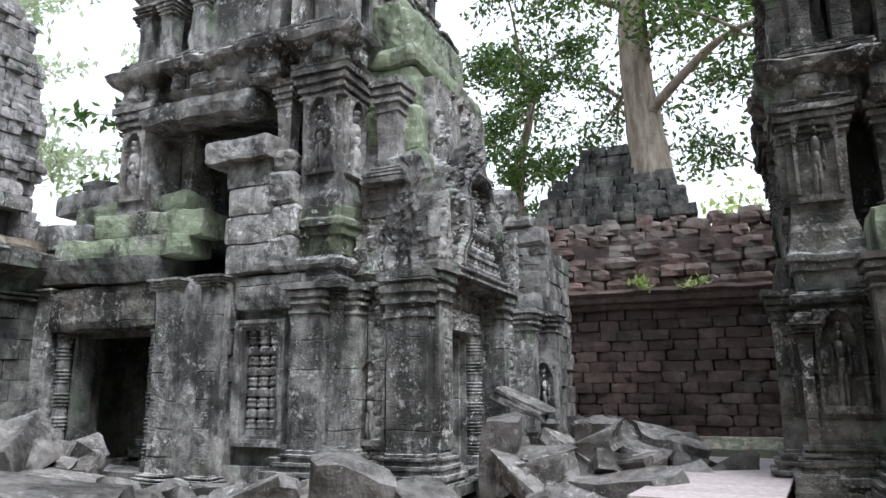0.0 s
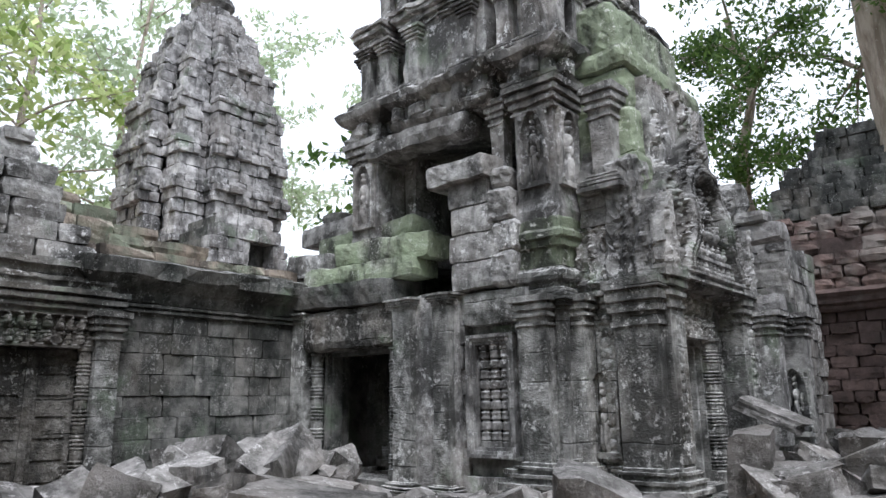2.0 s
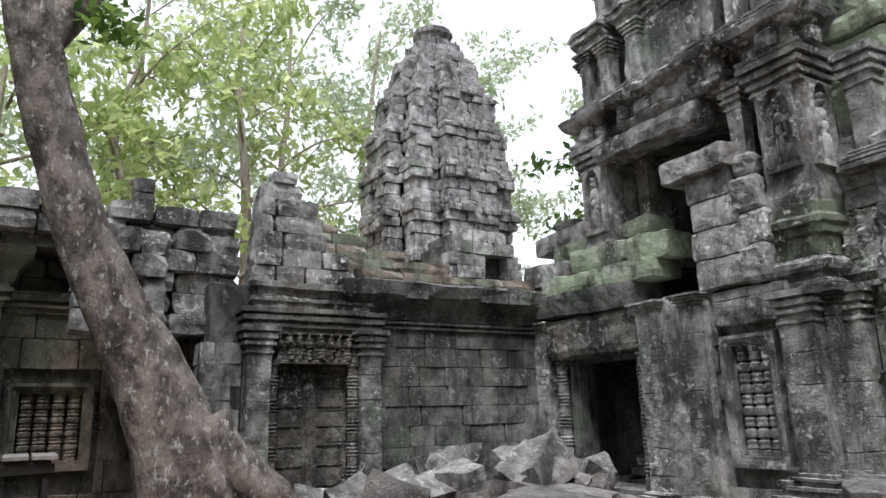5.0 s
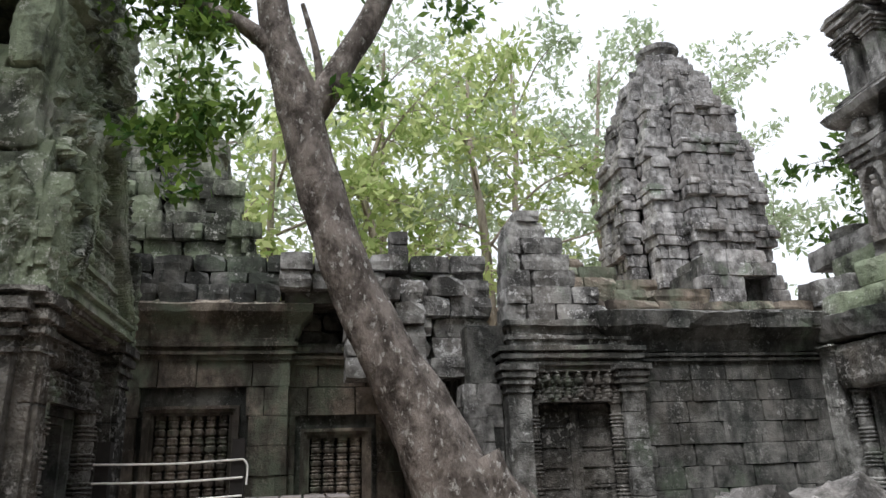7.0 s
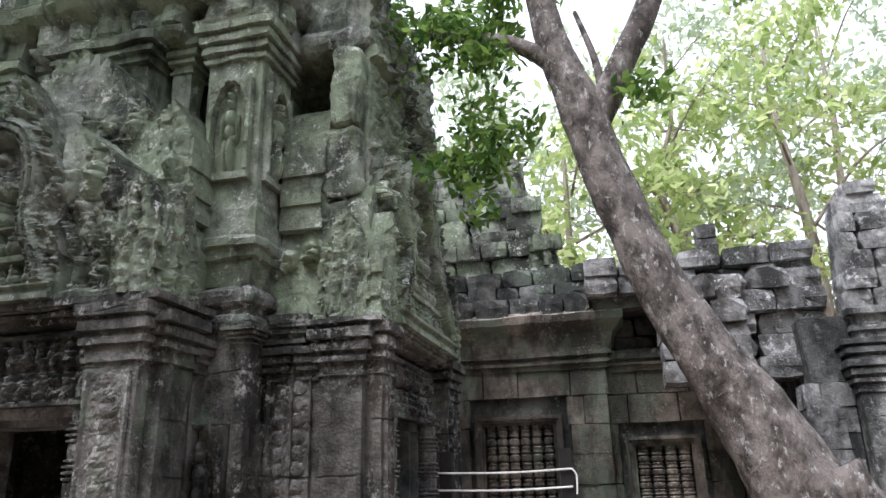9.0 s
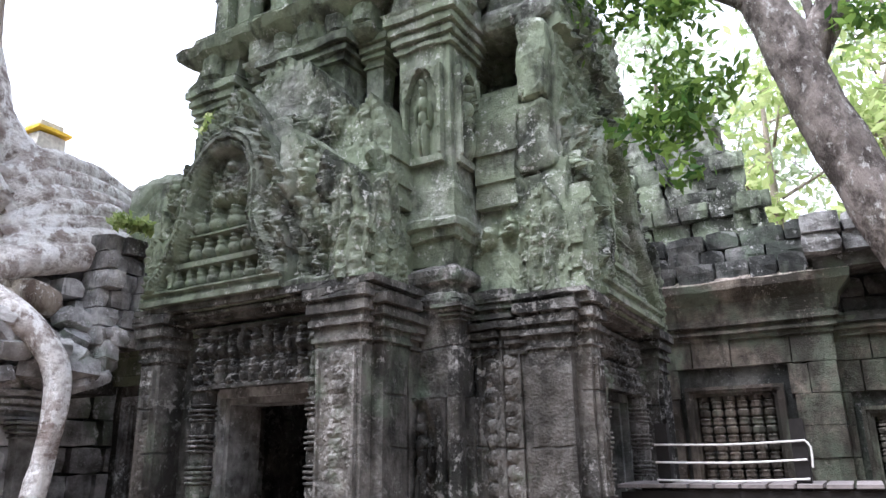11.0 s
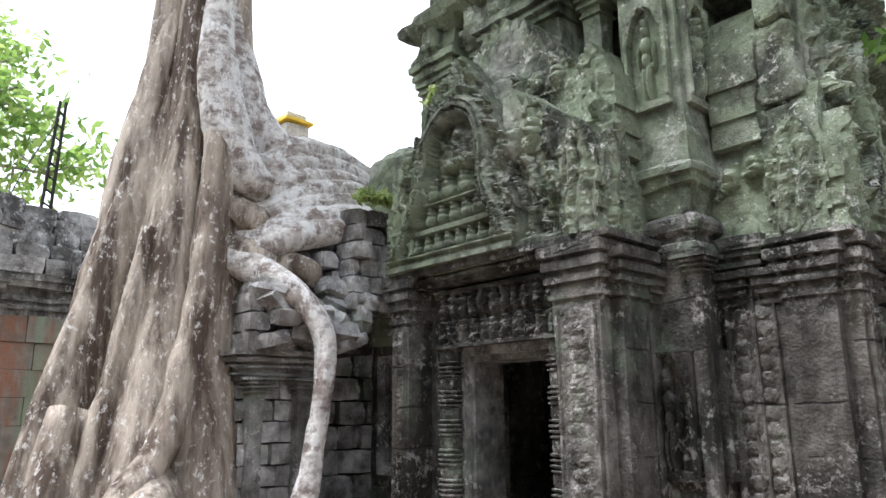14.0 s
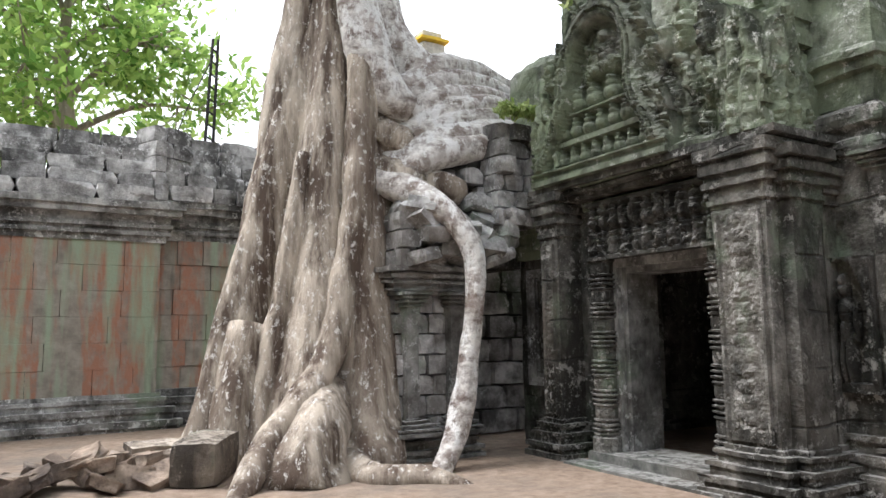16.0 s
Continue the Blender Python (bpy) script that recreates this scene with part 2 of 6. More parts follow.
def rough_box(x0, x1, y0, y1, z0, z1, cut=0.18, amp=0.02, bevel=0.03):
    """A worn block, its faces cut into a grid and weathered."""
    bm = bmesh.new()
    n = [max(1, min(24, round(abs(d) / cut))) for d in (x1 - x0, y1 - y0, z1 - z0)]
    lo, d, made = (x0, y0, z0), (x1 - x0, y1 - y0, z1 - z0), {}

    def vert(i, j, k):
        key = (i, j, k)
        if key not in made:
            f = [i / n[0], j / n[1], k / n[2]]
            co = Vector(lo[a] + d[a] * f[a] for a in range(3))
            ends = sum(q in (0, 1) for q in f)
            if ends > 1:
                mid = Vector(lo[a] + d[a] / 2 for a in range(3))
                for a in range(3):
                    if f[a] in (0, 1):
                        co[a] += math.copysign(bevel * (0.5 if ends == 2 else 0.9), mid[a] - co[a])
            made[key] = bm.verts.new(co)
        return made[key]

    for axis in range(3):
        a, b = [(1, 2), (2, 0), (0, 1)][axis]
        for side in (0, n[axis]):
            for i in range(n[a]):
                for j in range(n[b]):
                    q = []
                    for p, r in ((0, 0), (1, 0), (1, 1), (0, 1)):
                        idx = [0, 0, 0]
                        idx[axis], idx[a], idx[b] = side, i + p, j + r
                        q.append(vert(*idx))
                    bm.faces.new(q if side else q[::-1])
    erode(bm, amp, 2.6)
    return bm


def worn_cube(seed, wear):
    """A unit block with worn edges; stones of all walls share a few of these."""
    bm = bmesh.new()
    bmesh.ops.create_cube(bm, size=1)
    bmesh.ops.subdivide_edges(bm, edges=bm.edges[:], cuts=1, use_grid_fill=True)
    r = random.Random(seed)
    for v in bm.verts:
        ends = sum(abs(c) > 0.4 for c in v.co)
        v.co *= 1 - wear * (0, 0, 0.35, 1)[ends] * r.uniform(0.4, 1.5)
        v.co += Vector((r.uniform(-1, 1), r.uniform(-1, 1), r.uniform(-1, 1))) * wear * 0.28
    me = bpy.data.meshes.new("stone_block")
    bm.to_mesh(me)
    bm.free()
    return me


CUBES, USED = {}, {}


def cubes(mat, wear):
    key = (mat.name, wear)
    if key not in CUBES:
        CUBES[key] = [worn_cube(i, wear) for i in range(7)]
        for me in CUBES[key]:
            me.materials.append(mat)
    return CUBES[key]


def lay(parent, places, mat, wear=0.09, limit=280, name="stone_block", rnd=random.Random(5)):
    """Lays stones at the given matrices: the first ones as parts of their own, the rest joined."""
    kinds = cubes(mat, wear)
    for m in places[:limit]:
        ob = new(name, rnd.choice(kinds))
        ob.parent = parent
        ob.matrix_basis = m
    rest = places[limit:]
    if rest:
        vs, fs, base = [], [], 0
        data = []
        for me in kinds:
            co = np.empty(len(me.vertices) * 3)
            me.vertices.foreach_get("co", co)
            data.append((co.reshape(-1, 3), [tuple(p.vertices) for p in me.polygons]))
        for m in rest:
            co, polys = rnd.choice(data)
            a = np.array(m)
            vs.append(co @ a[:3, :3].T + a[:3, 3])
            fs.extend([tuple(i + base for i in p) for p in polys])
            base += len(co)
        me = bpy.data.meshes.new("masonry")
        me.from_pydata(np.concatenate(vs).tolist(), [], fs)
        link("masonry", me, mat, parent, kind="stuff")


def run(places, p, q, z0, z1, ch, bl, depth=0.16, holes=(), jut=0.02, rnd=random.Random(3), wild=0.0, tight=0.992):
    """Courses of stones along the wall line p to q (outside to the right); holes are (u0, u1, z0, z1)."""
    p, q = Vector(p), Vector(q)
    L = (q - p).length
    d = (q - p) / L
    out = Vector((d.y, -d.x))
    turn = math.atan2(d.y, d.x)
    rows = max(1, round((z1 - z0) / ch))
    h = (z1 - z0) / rows
    for r in range(rows):
        z, u = z0 + (r + 0.5) * h, 0.0
        first = bl * rnd.uniform(0.4, 1.0)
        while u < L - 1e-3:
            ln = first if u == 0 else bl * rnd.uniform(0.65, 1.4)
            if L - u - ln < bl * 0.45:
                ln = L - u
            spans = [(u, u + ln)]
            for a, b, c, e in holes:
                if c - h * 0.4 < z < e + h * 0.4:
                    new_spans = []
                    for s, t in spans:
                        if t <= a or s >= b:
                            new_spans.append((s, t))
                        else:
                            new_spans += [k for k in ((s, a), (b, t)) if k[1] - k[0] > 0.06]
                    spans = new_spans
            for s, t in spans:
                if wild and rnd.random() < wild * (0.25 + 0.75 * r / rows):
                    continue
                c = p + d * (s + t) / 2 - out * (depth / 2 - rnd.uniform(-jut, jut * 1.5))
                places.append(Matrix.LocRotScale((c.x, c.y, z), Euler((rnd.gauss(0, 0.008 + wild * 0.05), rnd.gauss(0, 0.006 + wild * 0.04), turn + rnd.gauss(0, 0.008 + wild * 0.05))),
                                                 ((t - s) * tight, depth, h * tight)))
            u += ln
    return places


def outset(plan, off):
    out, n = [], len(plan)
    for i, p in enumerate(plan):
        a, b = Vector(p) - Vector(plan[i - 1]), Vector(plan[(i + 1) % n]) - Vector(p)
        na, nb = Vector((a.y, -a.x)).normalized(), Vector((b.y, -b.x)).normalized()
        out.append(Vector(p) + (na if na.dot(nb) > 0.9 else na + nb) * off)
    return out


def loft(plan, prof, seg=0.22, amp=0.012, scale=3.0):
    """A moulding: the plan (counter-clockwise) set out by each (offset, z) of the profile, closed above and below."""
    bm, rings = bmesh.new(), []
    n = len(plan)
    cuts = [max(1, round((Vector(plan[(i + 1) % n]) - Vector(plan[i])).length / seg)) for i in range(n)]
    for off, z in prof:
        o, ring = outset(plan, off), []
        for i in range(n):
            for k in range(cuts[i]):
                c = o[i].lerp(o[(i + 1) % n], k / cuts[i])
                ring.append(bm.verts.new((c.x, c.y, z)))
        rings.append(ring)
    for a, b in zip(rings, rings[1:]):
        for i in range(len(a)):
            j = (i + 1) % len(a)
            bm.faces.new((a[i], a[j], b[j], b[i]))
    bm.faces.new(rings[-1])
    bm.faces.new(rings[0][::-1])
    erode(bm, amp, scale)
    return bm


def rect(x0, x1, y0, y1):
    return [(x0, y0), (x1, y0), (x1, y1), (x0, y1)]


def bands(z0, z1, steps):
    """A stepped profile from (offset, share of the height) pairs, with square edges."""
    prof, z = [], z0
    total = sum(s for _, s in steps)
    for off, share in steps:
        prof.append((off, z + 0.001))
        z += (z1 - z0) * share / total
        prof.append((off, z))
    return prof


CAPITAL = [(0.02, 1), (0.06, 0.6), (0.03, 1.4), (0.1, 0.8), (0.06, 0.8), (0.13, 1.2), (0.09, 0.5), (0.18, 1.4)]
BASE = [(0.2, 1.6), (0.15, 0.7), (0.19, 0.8), (0.11, 1.1), (0.14, 0.6), (0.06, 1.0), (0.09, 0.5), (0.02, 0.6)]
CORNICE = [(0.03, 0.7), (0.08, 0.5), (0.04, 1.0), (0.14, 0.8), (0.1, 0.5), (0.24, 1.3), (0.2, 0.4), (0.3, 1.0), (0.16, 0.6), (0.08, 0.7)]


def pilaster(parent, x, y, w, d, z0, z1, mat=None, cap=0.45, base=0.45, name="pilaster"):
    prof = bands(z0, z0 + base, BASE) + [(0, z0 + base + 0.01)]
    n = max(2, round((z1 - cap - z0 - base) / 0.3))
    prof += [(0, z0 + base + (z1 - cap - z0 - base) * k / n) for k in range(1, n)] + bands(z1 - cap, z1, [(o * 0.7, s) for o, s in CAPITAL])
    return part(name, loft(rect(x - w / 2, x + w / 2, y - d / 2, y + d / 2), prof, 0.12, 0.012, 4), mat or CARVED, parent)


def lathe(prof, n=12, amp=0.004):
    bm, rings = bmesh.new(), []
    for r, z in prof:
        rings.append([bm.verts.new((r * math.cos(2 * math.pi * i / n), r * math.sin(2 * math.pi * i / n), z)) for i in range(n)])
    for a, b in zip(rings, rings[1:]):
        for i in range(n):
            bm.faces.new((a[i], a[(i + 1) % n], b[(i + 1) % n], b[i]))
    bm.faces.new(rings[-1])
    bm.faces.new(rings[0][::-1])
    erode(bm, amp, 6)
    return bm


def colonette(parent, x, y, r, z0, z1, mat, groups=4, name="colonette"):
    prof, h = [(r * 1.15, 0), (r * 1.15, 0.12 * (z1 - z0))], z1 - z0
    z = 0.13 * h
    g = (h * 0.85) / groups
    for k in range(groups):
        rings = 4
        for j in range(rings):
            a, b = z + g * 0.28 * 0 + j * g * 0.16, z + j * g * 0.16 + g * 0.08
            big = r * (1.0 + (0.1 if j in (1, 2) else 0.04))
            prof += [(r * 0.82, a), (big, a + 0.01), (big, b), (r * 0.82, b + 0.008)]
        z += g
        prof += [(r * 0.9, z - g * 0.3), (r * 0.9, z - 0.01)]
    prof += [(r * 1.15, z + 0.01), (r * 1.15, h)]
    me = part(name, lathe(prof, 10), mat, parent)
    me.location = (x, y, z0)
    return me


def side_matrix(x, y, z, facing):
    """Local x to the right seen from outside, local z up, local -y outwards, for a facing of E, N, W or S."""
    return pose(x, y, z, 0, 0, {"S": 0, "E": 90, "N": 180, "W": 270}[facing])


def relief(name, parent, m, w, h, fn, mat, nx, nz, back=0.12, keep=None, label=""):
    """A carved slab: a fine grid raised by fn(u, v) metres, with sides down to its back; keep(u, v) cuts its outline."""
    bm = bmesh.new()
    inside = [[keep is None or keep((i + 0.5) / nx * 2 - 1, (k + 0.5) / nz) for k in range(nz)] for i in range(nx)]
    grid = {}

    def vert(i, k, deep):
        if (i, k, deep) not in grid:
            u, v = i / nx * 2 - 1, k / nz
            y = back if deep else -fn(u, v)
            grid[i, k, deep] = bm.verts.new((u * w / 2, y, v * h))
        return grid[i, k, deep]

    for i in range(nx):
        for k in range(nz):
            if not inside[i][k]:
                continue
            bm.faces.new((vert(i, k, 0), vert(i + 1, k, 0), vert(i + 1, k + 1, 0), vert(i, k + 1, 0)))
            for di, dk, a, b in ((-1, 0, (0, 1), (0, 0)), (1, 0, (1, 0), (1, 1)), (0, -1, (0, 0), (1, 0)), (0, 1, (1, 1), (0, 1))):
                ii, kk = i + di, k + dk
                if not (0 <= ii < nx and 0 <= kk < nz and inside[ii][kk]):
                    bm.faces.new((vert(i + b[0], k + b[1], 0), vert(i + a[0], k + a[1], 0), vert(i + a[0], k + a[1], 1), vert(i + b[0], k + b[1], 1)))
    bmesh.ops.recalc_face_normals(bm, faces=bm.faces[:])
    ob = part(name, bm, mat, parent, label)
    ob.matrix_basis = m
    return ob


def scrolls(u, v, s, seed):
    """Leafy carving: cells of two sizes with curling ridges."""
    p = Vector((u * s, v * s, seed))
    d = noise.voronoi(p + cell(p, 1.0) * 0.5)[0]
    e = noise.voronoi(p * 2.3)[0]
    return max(0.0, 0.55 - d[0]) * 0.9 + (d[1] - d[0]) * 0.35 + max(0, 0.5 - e[0]) * 0.35


def ogee(v):
    """Half width of a pediment at the height share v, with a flame-tipped edge."""
    if v < 0.06:
        return 1.0
    s = max(0.0, 1 - ((v - 0.06) / 0.94) ** 2.2) * (0.9 if v > 0.3 else 1 - 0.42 * (v - 0.06))
    return s * (1 + 0.07 * abs(math.sin(v * 21)))


def dome(u, v, cu, cv, ru, rv):
    return math.sqrt(max(0, 1 - ((u - cu) / ru) ** 2 - ((v - cv) / rv) ** 2))


def pediment(parent, x, y, z, w, h, facing, mat, seed=1.0, lean=4):
    """A gable slab: rows of small worshipping shapes under a serpent arch with flame leaves round it."""
    def arch(v):
        if v < 0.46:
            k = max(0, 1 - v / 0.4)
            return 0.5 + 0.38 * k * k * (3 - 2 * k)
        return 0.5 * math.sqrt(max(0, 1 - ((v - 0.46) / 0.26) ** 2))

    def fn(u, v):
        X, Z, a = u * w / 2, v * h, abs(u)
        g = scrolls(X, Z, 9.0, seed)
        worn = 0.05 * noise.noise(Vector((X * 2.2, Z * 2.2, seed)))
        if v < 0.065:
            return 0.13 + (0.05 if v < 0.022 or v > 0.045 else 0.0) + worn * 0.4
        e = min(abs(a - arch(v)) / 0.1, abs(math.hypot(u / 0.5, max(0, v - 0.46) / 0.26) - 1) / 0.2 if v > 0.46 else 9)
        if e < 1 and v < 0.76:
            return 0.09 + 0.13 * math.sqrt(1 - e * e) - (0.05 if 0.25 < e < 0.4 else 0) + 0.05 * g + worn
        if a > arch(v):
            r, th = math.hypot(X, Z - 0.4 * h), math.atan2(Z - 0.4 * h, X)
            leaf = abs(math.sin(th * 6.5 + r * 1.4))
            return 0.02 + 0.15 * leaf * (0.5 + g) + 0.1 * g + worn
        for lo, hi, wide in ((0.065, 0.16, 0.19), (0.185, 0.29, 0.21), (0.3, 0.42, 0.3)):
            if lo <= v < hi and a < arch(v) - 0.08:
                q, f = (v - lo) / (hi - lo), (X / wide + 50 + lo * 30) % 1 - 0.5
                return -0.08 + 0.17 * max(dome(f, q, 0, 0.32, 0.44, 0.34), dome(f, q, 0, 0.62, 0.26, 0.22), dome(f, q, 0, 0.83, 0.17, 0.16)) + worn * 0.6
        if 0.16 <= v < 0.185 or 0.29 <= v < 0.3:
            return 0.08 + worn * 0.4
        return -0.05 + 0.13 * max(dome(u, v, 0, 0.46, 0.3, 0.045), dome(u, v, 0, 0.51, 0.15, 0.07), dome(u, v, 0, 0.6, 0.08, 0.035)) + 0.13 * g + worn

    m = side_matrix(x, y, z, facing) @ pose(0, 0, 0, -lean, 0, 0)
    return relief("pediment", parent, m, w, h, fn, mat, round(w * 48), round(h * 48), 0.3, lambda u, v: abs(u) < ogee(v))


def carved_panel(parent, x, y, z, w, h, facing, mat, seed, wide=0.26, top=None, name="carved_panel", back=0.3, deep=0.16, lean=0.0):
    """A wall panel with two tiers of worn upright shapes under leaf scrolls; top(u) is its uneven upper edge as a share of the height."""
    def fn(u, v):
        X, Z = u * w / 2, v * h
        worn = 0.06 * noise.noise(Vector((X * 1.9, Z * 1.9, seed)))
        g = scrolls(X, Z, 8.0, seed)
        jx, jz = 0.09 * noise.noise(Vector((X * 1.1, Z * 2.3, seed + 8))), 0.22 * noise.noise(Vector((math.floor(X / wide) * 3.7, Z * 0.4, seed)))
        f, q = ((X + jx) / wide + seed * 0.37 + 50) % 1 - 0.5, ((Z + jz) / 0.62 + 0.1 * seed + 9) % 1
        body = max(dome(f, q, 0, 0.3, 0.34, 0.34), dome(f, q, 0, 0.58, 0.3, 0.16), dome(f, q, 0, 0.78, 0.17, 0.13))
        mask = 1.0 if noise.noise(Vector((X * 1.3, Z * 1.3, seed + 5))) > 0.0 else 0.08
        return -0.03 + worn + mask * deep * 1.1 * body * (0.7 + 0.6 * g) + (0.05 if q > 0.94 else 0) * mask + deep * (0.12 + 0.3 * mask) * g

    edge = top or (lambda u: 1.0)
    m = side_matrix(x, y, z, facing) @ pose(0, 0, 0, -lean, 0, 0)
    return relief(name, parent, m, w, h, fn, mat, max(6, round(w * 44)), max(6, round(h * 44)), back,
                  lambda u, v: v < edge(u) * (0.93 + 0.06 * abs(math.sin(u * w * 9 + seed))) + 0.03 * noise.noise(Vector((u * 4, seed, 0))))


def vault(parent, x0, x1, y0, y1, z0, z1, mat, name="porch_vault", sharp=1.9, amp=0.05):
    """A pointed stone vault running along y, its courses stepping in towards the ridge."""
    bm, rings = bmesh.new(), []
    n, cx, hw = 15, (x0 + x1) / 2, (x1 - x0) / 2
    prof = []
    for k in range(n + 1):
        v = k / n
        half = hw * (1 - v ** sharp) + 0.04
        prof += [(half + (0.03 if k % 3 == 0 else 0), z0 + (z1 - z0) * v)]
    sect = [(cx - a, z) for a, z in prof] + [(cx + a, z) for a, z in prof[::-1]]
    m = max(2, round((y1 - y0) / 0.12))
    for j in range(m + 1):
        rings.append([bm.verts.new((a, y0 + (y1 - y0) * j / m, z)) for a, z in sect])
    for a, b in zip(rings, rings[1:]):
        for i in range(len(a)):
            k = (i + 1) % len(a)
            bm.faces.new((a[i], a[k], b[k], b[i]))
    bm.faces.new(rings[0][::-1])
    bm.faces.new(rings[-1])
    bmesh.ops.recalc_face_normals(bm, faces=bm.faces[:])
    erode(bm, amp, 2.3)
    return part(name, bm, mat, parent)


def antefix(parent, x, y, z, w, h, facing, mat, seed):
    """An upright carved end-stone with a pointed, flame-like outline."""
    fn = lambda u, v: 0.05 + 0.08 * scrolls(u * w / 2, v * h, 7.5, seed) + 0.06 * (1 - abs(u)) + 0.07 * abs(math.sin(u * 4.5 + 0.6 * math.sin(v * 8)))
    return relief("antefix", parent, side_matrix(x, y, z, facing), w, h, fn, mat, round(w * 30), round(h * 30), 0.4,
                  lambda u, v: abs(u) < (1 - max(0, (v - 0.45) / 0.55) ** 2) * (0.96 + 0.04 * math.sin(v * 31)))


def lintel(parent, x, y, z, w, h, facing, mat, seed=2.0):
    def fn(u, v):
        X, Z = u * w / 2, v * h
        if v < 0.09 or v > 0.93:
            return 0.08
        f, q = ((X + 0.05 * noise.noise(Vector((X * 3, Z * 3, seed)))) / 0.17 + 50) % 1 - 0.5, (v * 2 + 0.1 * noise.noise(Vector((X * 4, 0, seed)))) % 1
        body = max(dome(f, q, 0, 0.3, 0.36, 0.34), dome(f, q, 0, 0.6, 0.3, 0.2), dome(f, q, 0, 0.82, 0.18, 0.14))
        return -0.02 + 0.12 * body + 0.09 * scrolls(X, Z, 9.0, seed)

    return relief("lintel", parent, side_matrix(x, y, z, facing), w, h, fn, mat, round(w * 46), round(h * 46), 0.25)


def figure(parent, x, y, z, h, facing, mat):
    """A weathered relief of a standing figure in a pointed niche, as one plain shape."""
    def blob(u, v, cu, cv, ru, rv):
        return math.sqrt(max(0, 1 - ((u - cu) / ru) ** 2 - ((v - cv) / rv) ** 2))

    def fn(u, v):
        arch = 0.82 if v < 0.6 else 0.82 * math.sqrt(max(0, 1 - ((v - 0.6) / 0.38) ** 1.5))
        if v < 0.07:
            return 0.05
        if abs(u) > arch:
            return 0.07 + 0.03 * scrolls(u, v * 2.4, 5.0, 3.0)
        g = max(blob(u, v, 0, 0.75, 0.16, 0.06), blob(u, v, 0, 0.83, 0.13, 0.06), blob(u, v, 0, 0.6, 0.27, 0.12), blob(u, v, 0, 0.45, 0.22, 0.12),
                blob(u, v, -0.1, 0.25, 0.17, 0.24), blob(u, v, 0.1, 0.25, 0.17, 0.24),
                0.8 * blob(u, v, 0.36, 0.52, 0.1, 0.15), 0.8 * blob(u, v, -0.36, 0.52, 0.1, 0.15), 0.7 * blob(u, v, 0.28, 0.4, 0.14, 0.06))
        return -0.09 + 0.2 * g

    w = h * 0.42
    return relief("carved_niche", parent, side_matrix(x, y, z, facing), w, h, fn, mat, 38, 76, 0.14)


def doorway(parent, x, y, facing, w, z0, z1, mat, carved, frames=2, deep=0.5):
    """Nested door frames, each set further back."""
    for k in range(frames):
        a, t = w / 2 - k * 0.07, 0.07
        bm = bmesh.new()
        y0 = 0.02 + k * 0.09
        top = z1 - z0 - k * 0.07
        out = [(-a - t, 0), (-a - t, top + 0.1), (a + t, top + 0.1), (a + t, 0), (a, 0), (a, top), (-a, top), (-a, 0)]
        for back in (y0, y0 + deep):
            for px, pz in out:
                bm.verts.new((px, back, pz))
        bm.verts.ensure_lookup_table()
        v = bm.verts
        for side in ((0, 1, 6, 7), (1, 2, 5, 6), (2, 3, 4, 5)):
            bm.faces.new([v[i] for i in side])
            bm.faces.new([v[i + 8] for i in side[::-1]])
        for i in range(8):
            bm.faces.new((v[i], v[i + 8], v[(i + 1) % 8 + 8], v[(i + 1) % 8]))
        bmesh.ops.recalc_face_normals(bm, faces=bm.faces[:])
        bmesh.ops.bevel(bm, geom=[e for e in bm.edges if len(e.link_faces) == 2 and e.calc_face_angle() > 0.5], offset=0.012, segments=1)
        if k == 0:
            whole = part("doorway", bm, mat, parent)
            whole.matrix_basis = side_matrix(x, y, z0, facing)
        else:
            part("inner_frame", bm, mat, whole)
    bm = bmesh.new()
    box_into(bm, -w / 2 - 0.3, w / 2 + 0.3, -0.25, 0.6, -0.13, 0.0)
    box_into(bm, -w / 2 - 0.4, w / 2 + 0.4, -0.55, -0.25, -0.24, -0.1)
    bmesh.ops.bevel(bm, geom=bm.edges[:], offset=0.02, segments=2)
    part("threshold", bm, DARK, whole, "worn grey threshold step")


